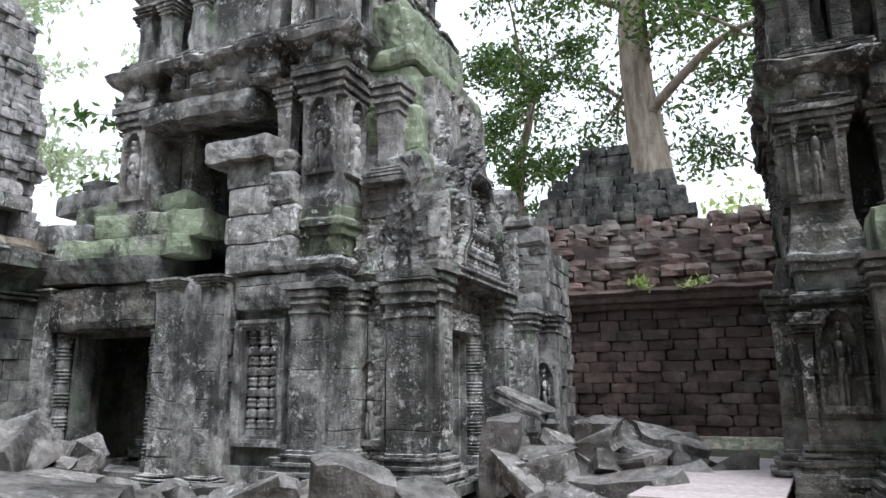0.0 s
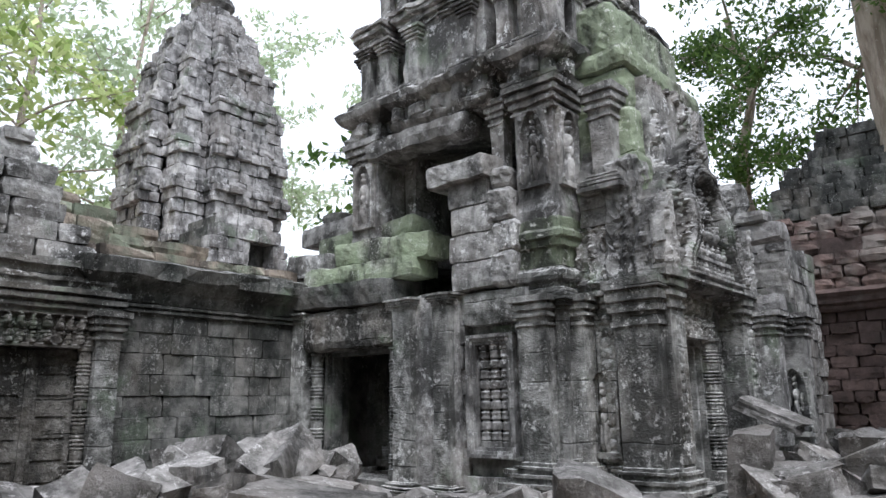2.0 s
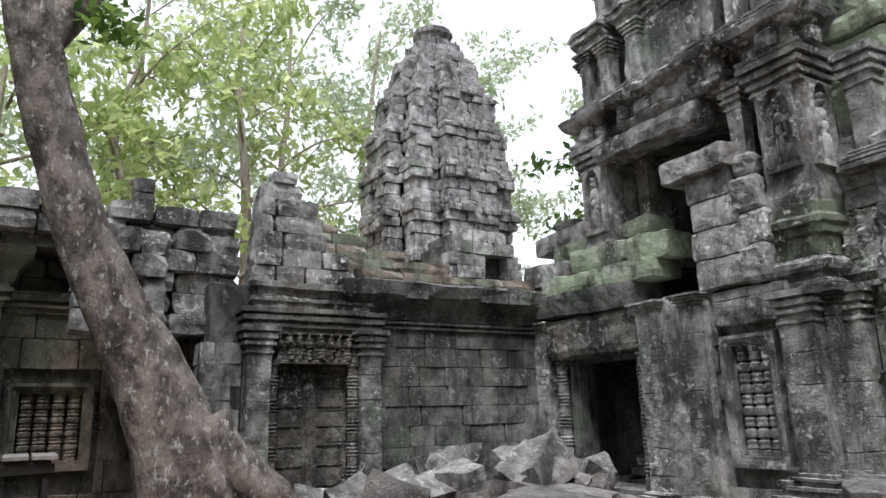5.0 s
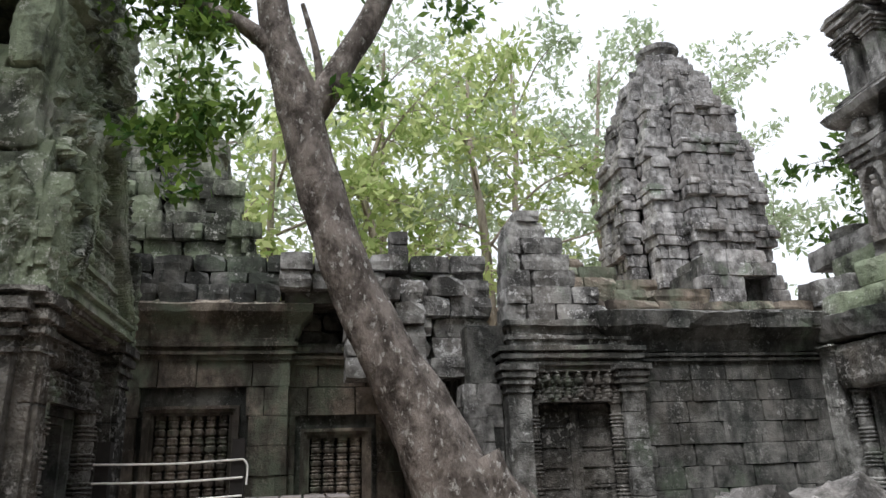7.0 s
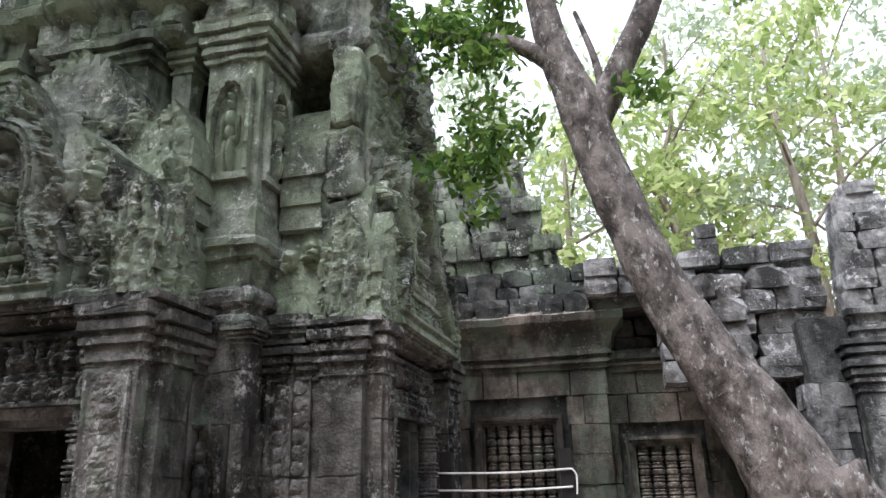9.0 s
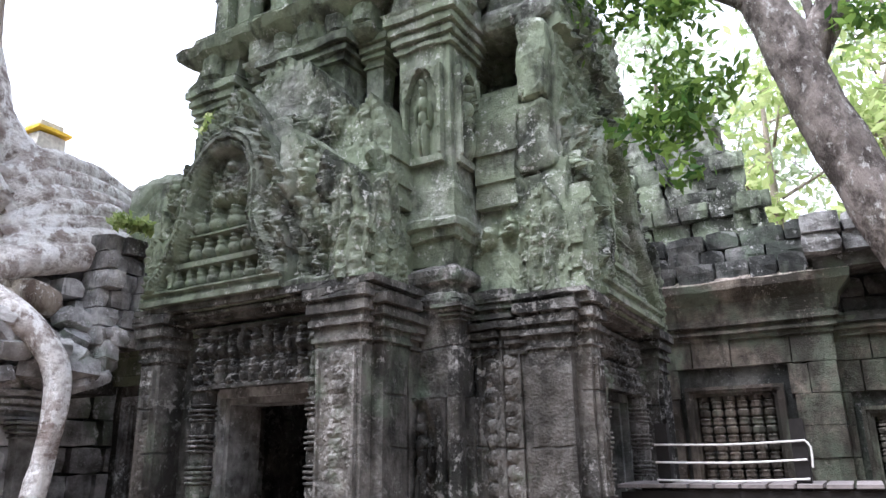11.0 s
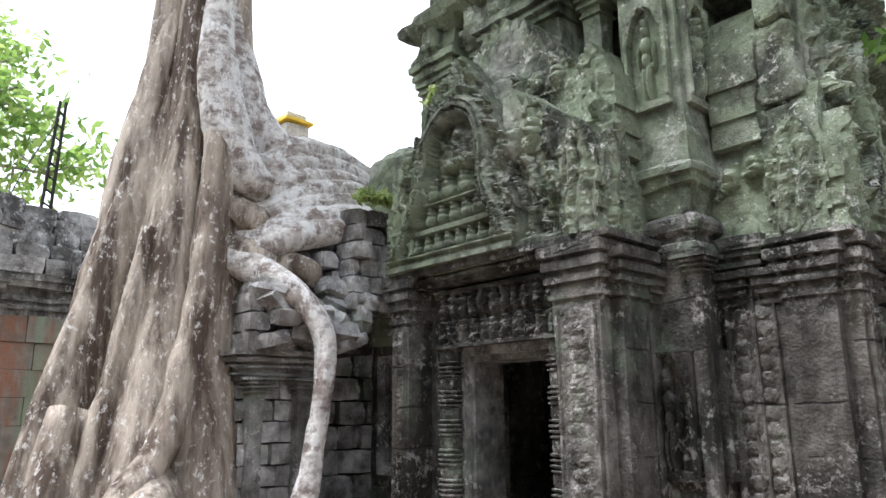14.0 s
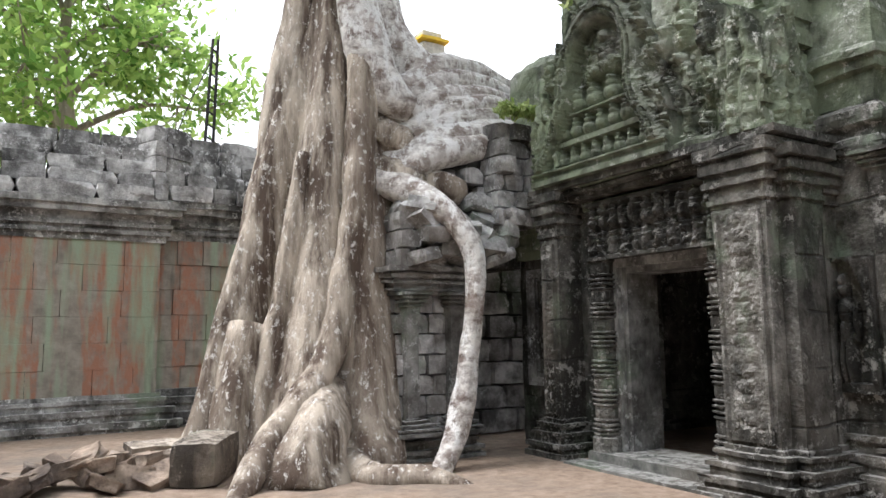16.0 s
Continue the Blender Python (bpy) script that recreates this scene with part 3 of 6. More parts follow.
def window(parent, x, y, facing, w, z0, z1, mat, bars):
    """A framed window filled with turned stone balusters."""
    h = z1 - z0
    bm = bmesh.new()
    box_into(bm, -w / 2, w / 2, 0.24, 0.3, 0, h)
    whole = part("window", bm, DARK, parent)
    whole.matrix_basis = side_matrix(x, y, z0, facing)
    for k in range(3):
        a, t = w / 2 + 0.05 * k, 0.055
        y0 = -0.0 - k * 0.03
        bm = bmesh.new()
        for s in (-1, 1):
            box_into(bm, s * a, s * (a + t), y0, 0.3, -0.05 * k, h + 0.05 * k)
        box_into(bm, -a - t, a + t, y0 + 0.003, 0.3, h + 0.05 * k, h + 0.05 * k + t)
        box_into(bm, -a - t, a + t, y0 + 0.003, 0.3, -0.05 * k - t, -0.05 * k)
        bmesh.ops.bevel(bm, geom=bm.edges[:], offset=0.01, segments=1)
        part("window_frame", bm, mat, whole)
    r = w / bars * 0.46
    prof = [(r, 0), (r, 0.05 * h)]
    for k in range(9):
        c = 0.05 * h + (k + 0.5) * h * 0.1
        prof += [(r * 0.62, c - 0.045 * h), (r * 0.95, c - 0.03 * h), (r * (1.0 if k % 2 else 0.82), c), (r * 0.95, c + 0.03 * h), (r * 0.62, c + 0.045 * h)]
    prof += [(r, 0.951 * h), (r, h)]
    first = None
    for i in range(bars):
        if first is None:
            first = part("baluster", lathe(prof, 8), mat, whole)
            ob = first
        else:
            ob = link("baluster", first.data, None, whole)
        ob.matrix_basis = pose(-w / 2 + (i + 0.5) * w / bars, 0.12, 0)


def tube(bm, pts, radii, n=10, lobes=0.0, amp=0.0, scale=1.2, flat=1.0, cap=True):
    """A tapered, lumpy limb through the points."""
    pts = [Vector(p) for p in pts]
    fine, rr = [], []
    for i in range(len(pts) - 1):
        p0, p1, p2, p3 = pts[max(i - 1, 0)], pts[i], pts[i + 1], pts[min(i + 2, len(pts) - 1)]
        k = max(2, int((p2 - p1).length / max(0.12, min(radii) * 1.2)))
        k = min(k, 14)
        for j in range(k):
            t = j / k
            fine.append(0.5 * ((2 * p1) + (p2 - p0) * t + (2 * p0 - 5 * p1 + 4 * p2 - p3) * t * t + (3 * p1 - p0 - 3 * p2 + p3) * t ** 3))
            rr.append(radii[i] + (radii[i + 1] - radii[i]) * t)
    fine.append(pts[-1])
    rr.append(radii[-1])
    rings, side = [], None
    for i, p in enumerate(fine):
        d = (fine[min(i + 1, len(fine) - 1)] - fine[max(i - 1, 0)]).normalized()
        side = (Vector((0.3, 1, 0.1)) if side is None else side)
        side = (side - d * side.dot(d)).normalized()
        up = d.cross(side)
        ring = []
        for k in range(n):
            a = 2 * math.pi * k / n
            q = math.cos(a) * side + math.sin(a) * up * flat
            co = p + q * rr[i]
            f = 1 + amp * noise.noise(co * scale) + 0.4 * amp * noise.noise(co * scale * 3.1)
            if lobes:
                f += lobes * (noise.noise(Vector((math.cos(a) * 2.2, math.sin(a) * 2.2, p.z * 0.25))) + 0.4 * math.sin(a * 5 + p.z * 0.4))
            ring.append(bm.verts.new(p + q * rr[i] * f))
        rings.append(ring)
    for a, b in zip(rings, rings[1:]):
        for k in range(n):
            bm.faces.new((a[k], a[(k + 1) % n], b[(k + 1) % n], b[k]))
    if cap:
        bm.faces.new(rings[-1])
        bm.faces.new(rings[0][::-1])
    return bm


def leaves(name, parent, centres, count, size, spread, mat, seed, flat=0.7):
    """A crown: many small pointed leaves scattered round the twig ends."""
    r = np.random.RandomState(seed)
    c = np.array(centres)[r.randint(0, len(centres), count)]
    pos = c + r.normal(0, 1, (count, 3)) * np.array([spread, spread, spread * flat])
    a, b = r.normal(0, 1, (count, 3)), r.normal(0, 1, (count, 3))
    a /= np.linalg.norm(a, axis=1, keepdims=True)
    b -= a * (a * b).sum(1, keepdims=True)
    b /= np.linalg.norm(b, axis=1, keepdims=True)
    s = size * r.uniform(0.6, 1.4, (count, 1))
    v = np.stack([pos - a * s, pos + b * s * 0.42, pos + a * s, pos - b * s * 0.42], 1).reshape(-1, 3)
    me = bpy.data.meshes.new(name)
    f = np.arange(count * 4).reshape(-1, 4)
    me.from_pydata(v.tolist(), [], f.tolist())
    return link(name, me, mat, parent)


def tree(name, x, y, z0, height, crown, seed, mat, barkmat, label, count=9000, leaf=0.16, lean=(0, 0), radius=0.3, first=0.45, limbs=9, spread=0.75, group=""):
    r = random.Random(seed)
    root = thing(name, label, "tree", group)
    bm = bmesh.new()
    top = Vector((x + lean[0], y + lean[1], z0 + height * 0.85))
    pts = [Vector((x, y, z0)).lerp(top, k / 5) + Vector((r.uniform(-1, 1), r.uniform(-1, 1), 0)) * 0.025 * height * (k > 0) for k in range(6)]
    tube(bm, pts, [radius * (1.25 - 0.2 * k) for k in range(6)], 9, 0.1, 0.12)
    ends = []
    for i in range(limbs):
        t = first + (1 - first) * (i + 0.5) / limbs
        p = pts[0].lerp(top, t)
        a = i * 2.4 + r.uniform(-0.5, 0.5)
        ln = crown * r.uniform(0.6, 1.05) * (1.15 - 0.5 * t)
        e = p + Vector((math.cos(a) * ln, math.sin(a) * ln, ln * r.uniform(0.15, 0.75)))
        m = p.lerp(e, 0.5) + Vector((0, 0, r.uniform(-0.05, 0.2) * ln))
        rad = radius * 0.32 * (1.2 - 0.6 * t)
        tube(bm, [p, m, e], [rad, rad * 0.6, rad * 0.2], 6, 0, 0.1)
        for k in range(5):
            q = m.lerp(e, r.uniform(0.0, 1.0))
            f = q + Vector((r.uniform(-1, 1), r.uniform(-1, 1), r.uniform(-0.5, 0.8))) * crown * 0.42
            tube(bm, [q, q.lerp(f, 0.5) + Vector((0, 0, 0.1)), f], [rad * 0.4, rad * 0.25, rad * 0.1], 5)
            ends += [tuple(f), tuple(q.lerp(f, 0.7)), tuple(q.lerp(f, 0.35))]
        ends.append(tuple(e))
    part("trunk", bm, barkmat, root, smooth=True)
    leaves("crown", root, ends, count, leaf, spread, mat, seed)
    return root


# ---- ground ----
def ground_height(x, y):
    return 0.035 * noise.noise(Vector((x * 0.5, y * 0.5, 0))) + 0.02 * noise.noise(Vector((x * 2, y * 2, 3)))


bm = bmesh.new()
lines = [-900, -300, -120, -60, -40, -30] + [-24 + 0.5 * i for i in range(93)] + [30, 40, 60, 120, 300, 900]
grid = [[bm.verts.new((x, y, ground_height(x, y) if max(abs(x), abs(y)) < 30 else 0)) for y in lines] for x in lines]
for i in range(len(lines) - 1):
    for j in range(len(lines) - 1):
        bm.faces.new((grid[i][j], grid[i + 1][j], grid[i + 1][j + 1], grid[i][j + 1]))
tagged(part("ground", bm, EARTH, smooth=True), "trodden reddish-brown earth of the courtyard", "ground", kind="structure")


# ---- towers ----
def tower_plan(c, h, q=0.5, r=0.14, bay=None):
    """A square plan with stepped corners; bay: (half width, projection) of a shallow bay on each side."""
    pts = []
    for k in range(4):
        side = [(h, -h), (h, -h + q), (h - r, -h + q)]
        if bay:
            w, p = bay
            side += [(h - r, -w), (h - r + p, -w), (h - r + p, w), (h - r, w)]
        side += [(h - r, h - q), (h, h - q)]
        ca, sa = (1, 0, -1, 0)[k], (0, 1, 0, -1)[k]
        pts += [(c[0] + ca * x - sa * y, c[1] + sa * x + ca * y) for x, y in side]
    return pts


def skin(name, parent, plan, prof, mat, gap=None, seg=0.22, amp=0.014, caps=True, scale=3.0):
    bm = loft(plan, prof, seg, amp, scale)
    if not caps:
        bmesh.ops.delete(bm, geom=[f for f in bm.faces if len(f.verts) > 4], context="FACES_ONLY")
    for x0, x1, y0, y1, z0, z1 in gap or ():
        hit = [f for f in bm.faces if (lambda c: x0 < c.x < x1 and y0 < c.y < y1 and z0 < c.z < z1)(f.calc_center_median()) or (len(f.verts) > 4 and z0 < f.verts[0].co.z < z1)]
        bmesh.ops.delete(bm, geom=hit, context="FACES_ONLY")
    return part(name, bm, mat, parent)


def upright(z0, z1, off=0.0, step=0.25):
    n = max(2, round((z1 - z0) / step))
    return [(off, z0 + (z1 - z0) * k / n) for k in range(n + 1)]


def porch(parent, c, h, facing, w, p, zf, ztop, door_w, door_h, low, carved, green, seed, shift=0.0, ped=(2.9, 2.9), surround=None, pside=0.0, pier=0.56):
    """A porch in front of a tower's side: jambs, header, pilasters, colonettes, lintel and pediment round a doorway."""
    base = {"E": (c[0] + h, c[1]), "N": (c[0], c[1] + h), "W": (c[0] - h, c[1]), "S": (c[0], c[1] - h)}[facing]
    m = side_matrix(base[0], base[1], 0, facing)

    def put(ob):
        ob.matrix_basis = m @ ob.matrix_basis
        return ob

    for s in (-1, 1):
        put(part("side_wall", rough_box(s * w, s * (w - 0.4), -p + 0.3, 0.35, zf, ztop, 0.2, 0.03), carved, parent))
        a, b = sorted((s * w, shift + s * (door_w / 2 + 0.02)))
        put(part("jamb_wall", rough_box(a, b, -p + 0.24, -p + 0.6, zf, ztop, 0.25, 0.015), low, parent))
        wide = pier if s > 0 else pier * 0.56
        put(pilaster(parent, s * (w - wide / 2), -p + 0.14, wide, 0.56, zf - 0.05, zf + door_h + 0.98, carved, 0.62, 0.5))
        put(pilaster(parent, s * (w + 0.02), -p * 0.12, 0.14, 0.22, zf - 0.05, zf + door_h + 0.75, carved, 0.4, 0.5))
        put(pilaster(parent, s * (w + 0.04), -p + 0.24, 0.2, 0.44, zf - 0.05, zf + door_h + 0.9, carved, 0.55, 0.5))
        if p > 1:
            put(relief("carved_band", parent, side_matrix(s * (w + 0.07), -p * 0.36, zf + 0.5, "E" if s > 0 else "W"), 0.3, door_h - 0.1,
                       lambda u, v: 0.045 if abs(u) > 0.78 else 0.01 + 0.03 * dome(u, v * 13 % 1, 0, 0.5, 0.6, 0.45) + 0.03 * scrolls(u * 0.2, v * 2, 11.0, seed), carved, 18, 110, 0.12))
        put(pilaster(parent, s * (w + 0.02), -p * 0.5, 0.1, 0.2, zf - 0.05, zf + door_h + 0.75, carved, 0.4, 0.5))
        side = s * (w - wide / 2)
        put(relief("carved_band", parent, side_matrix(side, -p - 0.15, zf + 0.5, "S"), wide - 0.1, door_h - 0.16,
                   lambda u, v: 0.045 if abs(u) > 0.82 else 0.02 if abs(u) > 0.68 else 0.01 + 0.014 * dome(u, v * 15 % 1, 0, 0.5, 0.55, 0.45) + 0.035 * scrolls(u * 0.25, v * 2, 11.0, seed),
                   carved, 22, 90, 0.12))
        x = shift + s * (door_w / 2 + 0.17)
        put(colonette(parent, x, -p + 0.1, 0.15, zf, zf + door_h + 0.12, carved, 6))
    put(part("header", rough_box(-w, w, -p + 0.26, -p + 0.6, zf + door_h, ztop, 0.3, 0.02), low, parent))
    put(part("porch_roof", rough_box(-w, w, -p + 0.2, 0.3, zf + door_h + 0.75, ztop + 0.25, 0.25, 0.03), green, parent))
    put(part("cornice", loft(rect(-w - 0.02, w + 0.02, -p - 0.05, 0.1), bands(zf + door_h + 0.86, ztop + 0.02, [(0.0, 1), (0.08, 0.7), (0.03, 0.6), (0.16, 1.2)]), 0.2, 0.015), carved, parent))
    put(lintel(parent, shift, -p + 0.12, zf + door_h + 0.1, door_w + 0.7, 0.7, "S", carved, seed))
    pw, ph = ped
    # the gable in layers: front pediment, carved flanks, vault, and a taller gable set back
    put(part("pediment_base", loft(rect(-w, w, -p - 0.12, 0.1), [(0.02, ztop - 0.06), (0.07, ztop - 0.02), (0.07, ztop + 0.07), (0.0, ztop + 0.12)], 0.1, 0.03), green, parent))
    put(pediment(parent, pside, -p - 0.1, ztop + 0.02, pw, ph, "S", green, seed))
    put(vault(parent, -w + 0.02, w - 0.02, -p + 0.16, 0.3, ztop, ztop + ph * 0.8, green, sharp=2.6))
    for s in (-1, 1):
        inner, outer = pside + s * pw * 0.36, s * w
        put(carved_panel(parent, (inner + outer) / 2, -p - 0.02, ztop + 0.05, abs(outer - inner), ph * 0.66, "S", green, seed + s * 2.3,
                         top=lambda u, s=s: 0.84 - 0.24 * s * u))
        put(antefix(parent, s * (w - 0.16), -p - 0.06, ztop + 0.02, 0.5, 1.25, "S", green, seed + s))
        put(antefix(parent, s * (w - 0.02), -p * 0.78, ztop - 0.02, 0.6, 1.3, "E" if s > 0 else "W", green, seed + s + 4))
        put(carved_panel(parent, s * (w - 0.0), -p * 0.4, ztop - 0.02, p * 0.8, 0.95, "E" if s > 0 else "W", green, seed + s * 3.1))
        put(antefix(parent, s * (w - 0.28), -p * 0.4, ztop + ph * 0.34, 0.6, ph * 0.5, "S", green, seed + s * 6))
    put(carved_panel(parent, 0, -p * 0.62, ztop + 0.1, 2 * w - 0.3, ph * 1.12, "S", green, seed + 9, 0.3,
                     top=lambda u: 1 - 0.5 * abs(u) ** 1.6, name="rear_gable", back=0.35, deep=0.13))
    before = set(parent.children)
    doorway(parent, shift, -p + 0.16, "S", door_w, zf + 0.13, zf + door_h, surround or low, carved)
    for ob in set(parent.children) - before:
        ob.matrix_basis = m @ ob.matrix_basis


def tower(name, label, c, h, turn, zf, Z, low, up, eave, seed=1, open_side=False, tiers=2):
    """A square tower with free corner piers over shadowed recesses. Built facing south (first side) and east (second), then turned into place."""
    za, zl, zp, zc, zt = Z
    t = thing(name, label, "temple tower")
    rnd = random.Random(seed)
    plan = tower_plan((0, 0), h, 0.84, 0.3)
    hole = [(-h - 0.2, h - 1.25, -h - 0.6, -h + 0.9, -1, zp)] if open_side else None
    if not open_side:
        hole = [(-0.75, 0.75, -h - 0.5, -h + 0.6, -1, 2.3)]
    hole.append((h - 0.6, h + 0.5, -1.45 if open_side else -0.75, 0.75, -1, 2.35))
    skin("plinth", t, plan, bands(zf - 0.15, zf + 0.62, [(o * 1.3, s) for o, s in BASE]), low, hole, 0.12, caps=False)
    skin("shaft", t, plan, upright(zf + 0.55, za + 0.05), low, hole, 0.14, 0.02, False, 4)
    r = zl - za
    collar = [(0.01, 0), (0.06, 0.03), (0.075, 0.07), (0.06, 0.12), (0.015, 0.135), (0.015, 0.2), (0.08, 0.22), (0.1, 0.27), (0.085, 0.32), (0.03, 0.34), (0.0, 0.37), (0.0, 0.58), (0.05, 0.6), (0.06, 0.68), (0.1, 0.7),
              (0.1, 0.76), (0.05, 0.8), (0.03, 0.92), (-0.02, 1.0)]
    skin("collar_moulding", t, plan, [(o, za + k * r) for o, k in collar[:11]], low, hole, 0.11, 0.022, False, 5)
    skin("ledge", t, plan, [(o, za + k * r) for o, k in collar[10:]], eave, hole, 0.11, 0.035, True, 3)
    # shadowed recesses behind the piers
    q, d = h - 0.72, 0.3
    for x0, x1, y0, y1 in ((-q, q, q - d, q), (q - d, q, -q, q), (-q, -q + d, -q, q)) + (() if open_side else ((-q, q, -q, -q + d),)):
        part("recess_wall", rough_box(x0, x1, y0, y1, zl - 0.2, zc + 0.1, 0.25, 0.03), low, t)
    # corner piers with bases and capitals, slim shafts beside them, broad bays between
    cap = [(0.0, 0.5), (0.05, 0.5), (0.02, 0.5), (0.08, 0.7), (0.05, 0.4), (0.12, 0.8), (0.09, 0.4), (0.16, 0.9)]
    for sx, sy in ((1, -1), (1, 1), (-1, -1), (-1, 1)):
        a = h - 0.37
        prof = [(0.05, zl - 0.3), (0.05, zl + 0.05), (0.02, zl + 0.15), (0, zl + 0.3)] + upright(zl + 0.4, zp) + bands(zp, zc, cap)
        part("corner_pier", loft(rect(sx * a - 0.35, sx * a + 0.35, sy * a - 0.35, sy * a + 0.35), prof, 0.09, 0.022, 4), up, t)
        for px, py in ((sx * (h - 1.2), sy * (h - 0.3)), (sx * (h - 0.3), sy * (h - 1.2))):
            if open_side and sx < 0 and sy < 0:
                continue
            pilaster(t, px, py, 0.24, 0.24, zl + 0.1, zc, up, 0.5, 0.3, "slim_shaft")
        for px, py, fx in ((sx * a, sy * (h + 0.0), "S" if sy < 0 else "N"), (sx * (h + 0.0), sy * a, "E" if sx > 0 else "W")):
            figure(t, px, py, zl + 0.42, 1.25, fx, up)
        for px, py, fx in ((sx * (a - 0.02), sy * (h + 0.05), "S" if sy < 0 else "N"), (sx * (h + 0.05), sy * (a - 0.02), "E" if sx > 0 else "W")):
            if not open_side:
                figure(t, px, py, zf + 0.92, 1.24, fx, low)
            elif sx > 0:
                pilaster(t, px - (0.05 if fx == "E" else 0), py + (0.05 if fx == "S" else 0), 0.46, 0.46, zf, za + 0.05, low, 0.5, 0.5, "broad_shaft")
        # ribbed edge shafts of the lower storey
        if open_side and sx < 0 and sy < 0:
            continue
        for px, py in ((sx * (h - 0.82), sy * (h - 0.06)), (sx * (h - 0.06), sy * (h - 0.82))):
            if not (open_side and sy < 0 and py < -h + 0.1):
                pilaster(t, px, py, 0.14, 0.2, zf, za, low, 0.25, 0.5, "edge_shaft")
        pilaster(t, sx * (h - 0.02), sy * (h - 0.02), 0.13, 0.13, zf, za + 0.02, low, 0.2, 0.5, "edge_shaft")
    for k, f in enumerate("SENW"):
        if open_side and f == "S":
            continue
        m = side_matrix(0, 0, 0, f)
        for ob in (part("bay", rough_box(-0.62, 0.62, -h - 0.06, -h + 0.8, zl - 0.2, zc + 0.05, 0.12, 0.05, 0.06), up, t),
                   part("bay_ledge", loft(rect(-0.66, 0.66, -h - 0.12, -h + 0.7), bands(zp + 0.2, zp + 0.55, [(0.02, 1), (0.08, 0.6), (0.04, 0.6), (0.13, 1)]), 0.12, 0.03), up, t),
                   carved_panel(t, 0, -h - 0.08, zl + 0.9, 1.26, zp - zl - 0.7, "S", up, seed + k, deep=0.1)):
            ob.matrix_basis = m @ ob.matrix_basis
    # main cornice: a frieze of upright stones between two eaves, with worn knobs over the piers
    ring = tower_plan((0, 0), h - 0.02, 0.74, 0.34, (0.98, 0.38))
    e = zt - zc
    skin("main_cornice", t, ring, [(0.04, zc - 0.05), (0.12, zc + 0.02), (0.14, zc + 0.1 * e), (0.06, zc + 0.16 * e), (0.04, zc + 0.5 * e), (0.13, zc + 0.56 * e), (0.26, zc + 0.68 * e), (0.3, zc + 0.84 * e), (0.2, zc + 0.92 * e), (0.0, zt)], up, None, 0.1, 0.06, True, 2.6)
    for f in "SENW":
        for k in range(9):
            x = -h + 0.35 + k * (2 * h - 0.7) / 8
            hh = e * rnd.uniform(0.42, 0.62)
            wd = rnd.uniform(0.13, 0.2)
            proud = 0.1 if abs(x) > h - 0.75 or abs(x) < 0.98 else -0.2
            ob = part("frieze_stone", rough_box(x - wd, x + wd, -h - 0.06 - proud, -h + 0.3, zc + 0.08 * e, zc + 0.08 * e + hh, 0.08, 0.035, 0.07), up, t)
            ob.matrix_basis = side_matrix(0, 0, 0, f) @ ob.matrix_basis
    z, hh = zt, h - 0.16
    for k in range(tiers):
        z1 = z + 1.25 - 0.1 * k
        p3 = tower_plan((0, 0), hh, 0.5, 0.45, (hh * 0.45, 0.5))
        skin("attic_storey", t, p3, upright(z - 0.1, z1), up, None, 0.12, 0.045, False, 4)
        for f in "SENW":
            for u in (-0.9, -0.66, -0.3, 0.3, 0.66, 0.9):
                ob = pilaster(t, u * hh, -hh - 0.04, 0.24, 0.26, z - 0.05, z1, up, 0.3, 0.2)
                ob.matrix_basis = side_matrix(0, 0, 0, f) @ ob.matrix_basis
        skin("attic_cornice", t, p3, bands(z1, z1 + 0.55, [(o * 0.8, s) for o, s in CORNICE]), up, None, 0.12, 0.07)
        z, hh = z1 + 0.5, hh - 0.28
    places = []
    top = tower_plan((0, 0), hh, 0.4, 0.2)
    for i in range(len(top)):
        run(places, top[i], top[(i + 1) % len(top)], z, z + 1.0, 0.3, 0.5, 0.4, (), 0.08, rnd, 0.1)
    skin("crown_core", t, tower_plan((0, 0), hh - 0.2, 0.4, 0.2), [(0, z - 0.1), (0, z + 0.85)], up)
    lay(t, places, up)
    # a carved shaft between corner and porch on the second side
    pilaster(t, h + 0.22, -1.55, 0.4, 0.4, zf, za + 0.2, low, 0.5, 0.5, "scroll_shaft")
    relief("scroll_band", t, side_matrix(h + 0.22, -1.77, zf + 0.5, "S"), 0.3, za - zf - 0.85,
                    lambda u, v: 0.05 if abs(u) > 0.75 else 0.03 * dome(u, v * 14 % 1, 0, 0.5, 0.6, 0.45) + 0.02 * scrolls(u, v * 6, 3.0, seed), low, 16, 150, 0.1)
    if open_side:
        figure(t, h + 0.36, -1.9, zf + 0.55, 1.2, "S", low)
    m = pose(c[0], c[1], 0, 0, 0, turn)
    for ob in t.children:
        ob.matrix_basis = m @ ob.matrix_basis
    return t


BC, BH = (-9.1, -6.15), 2.15
tower_b = tower("mossy_tower", "green-grey carved sandstone tower with two pedimented doorways", BC, BH, 90, 0.0,
                (3.1, 4.4, 6.3, 6.85, 7.6), DARKCARVED, GREEN, GREEN, 2)
porch(tower_b, BC, BH, "E", 1.6, 0.78, 0.0, 3.3, 1.36, 2.25, DARK, DARKCARVED, GREEN, 1.0, 0.07, (2.2, 2.85), STONE, -0.5)
porch(tower_b, BC, BH, "N", 1.68, 1.15, 0.0, 3.2, 1.36, 2.2, DARK, DARKCARVED, GREEN, 4.0, 0.0, (2.7, 3.3), DARK)

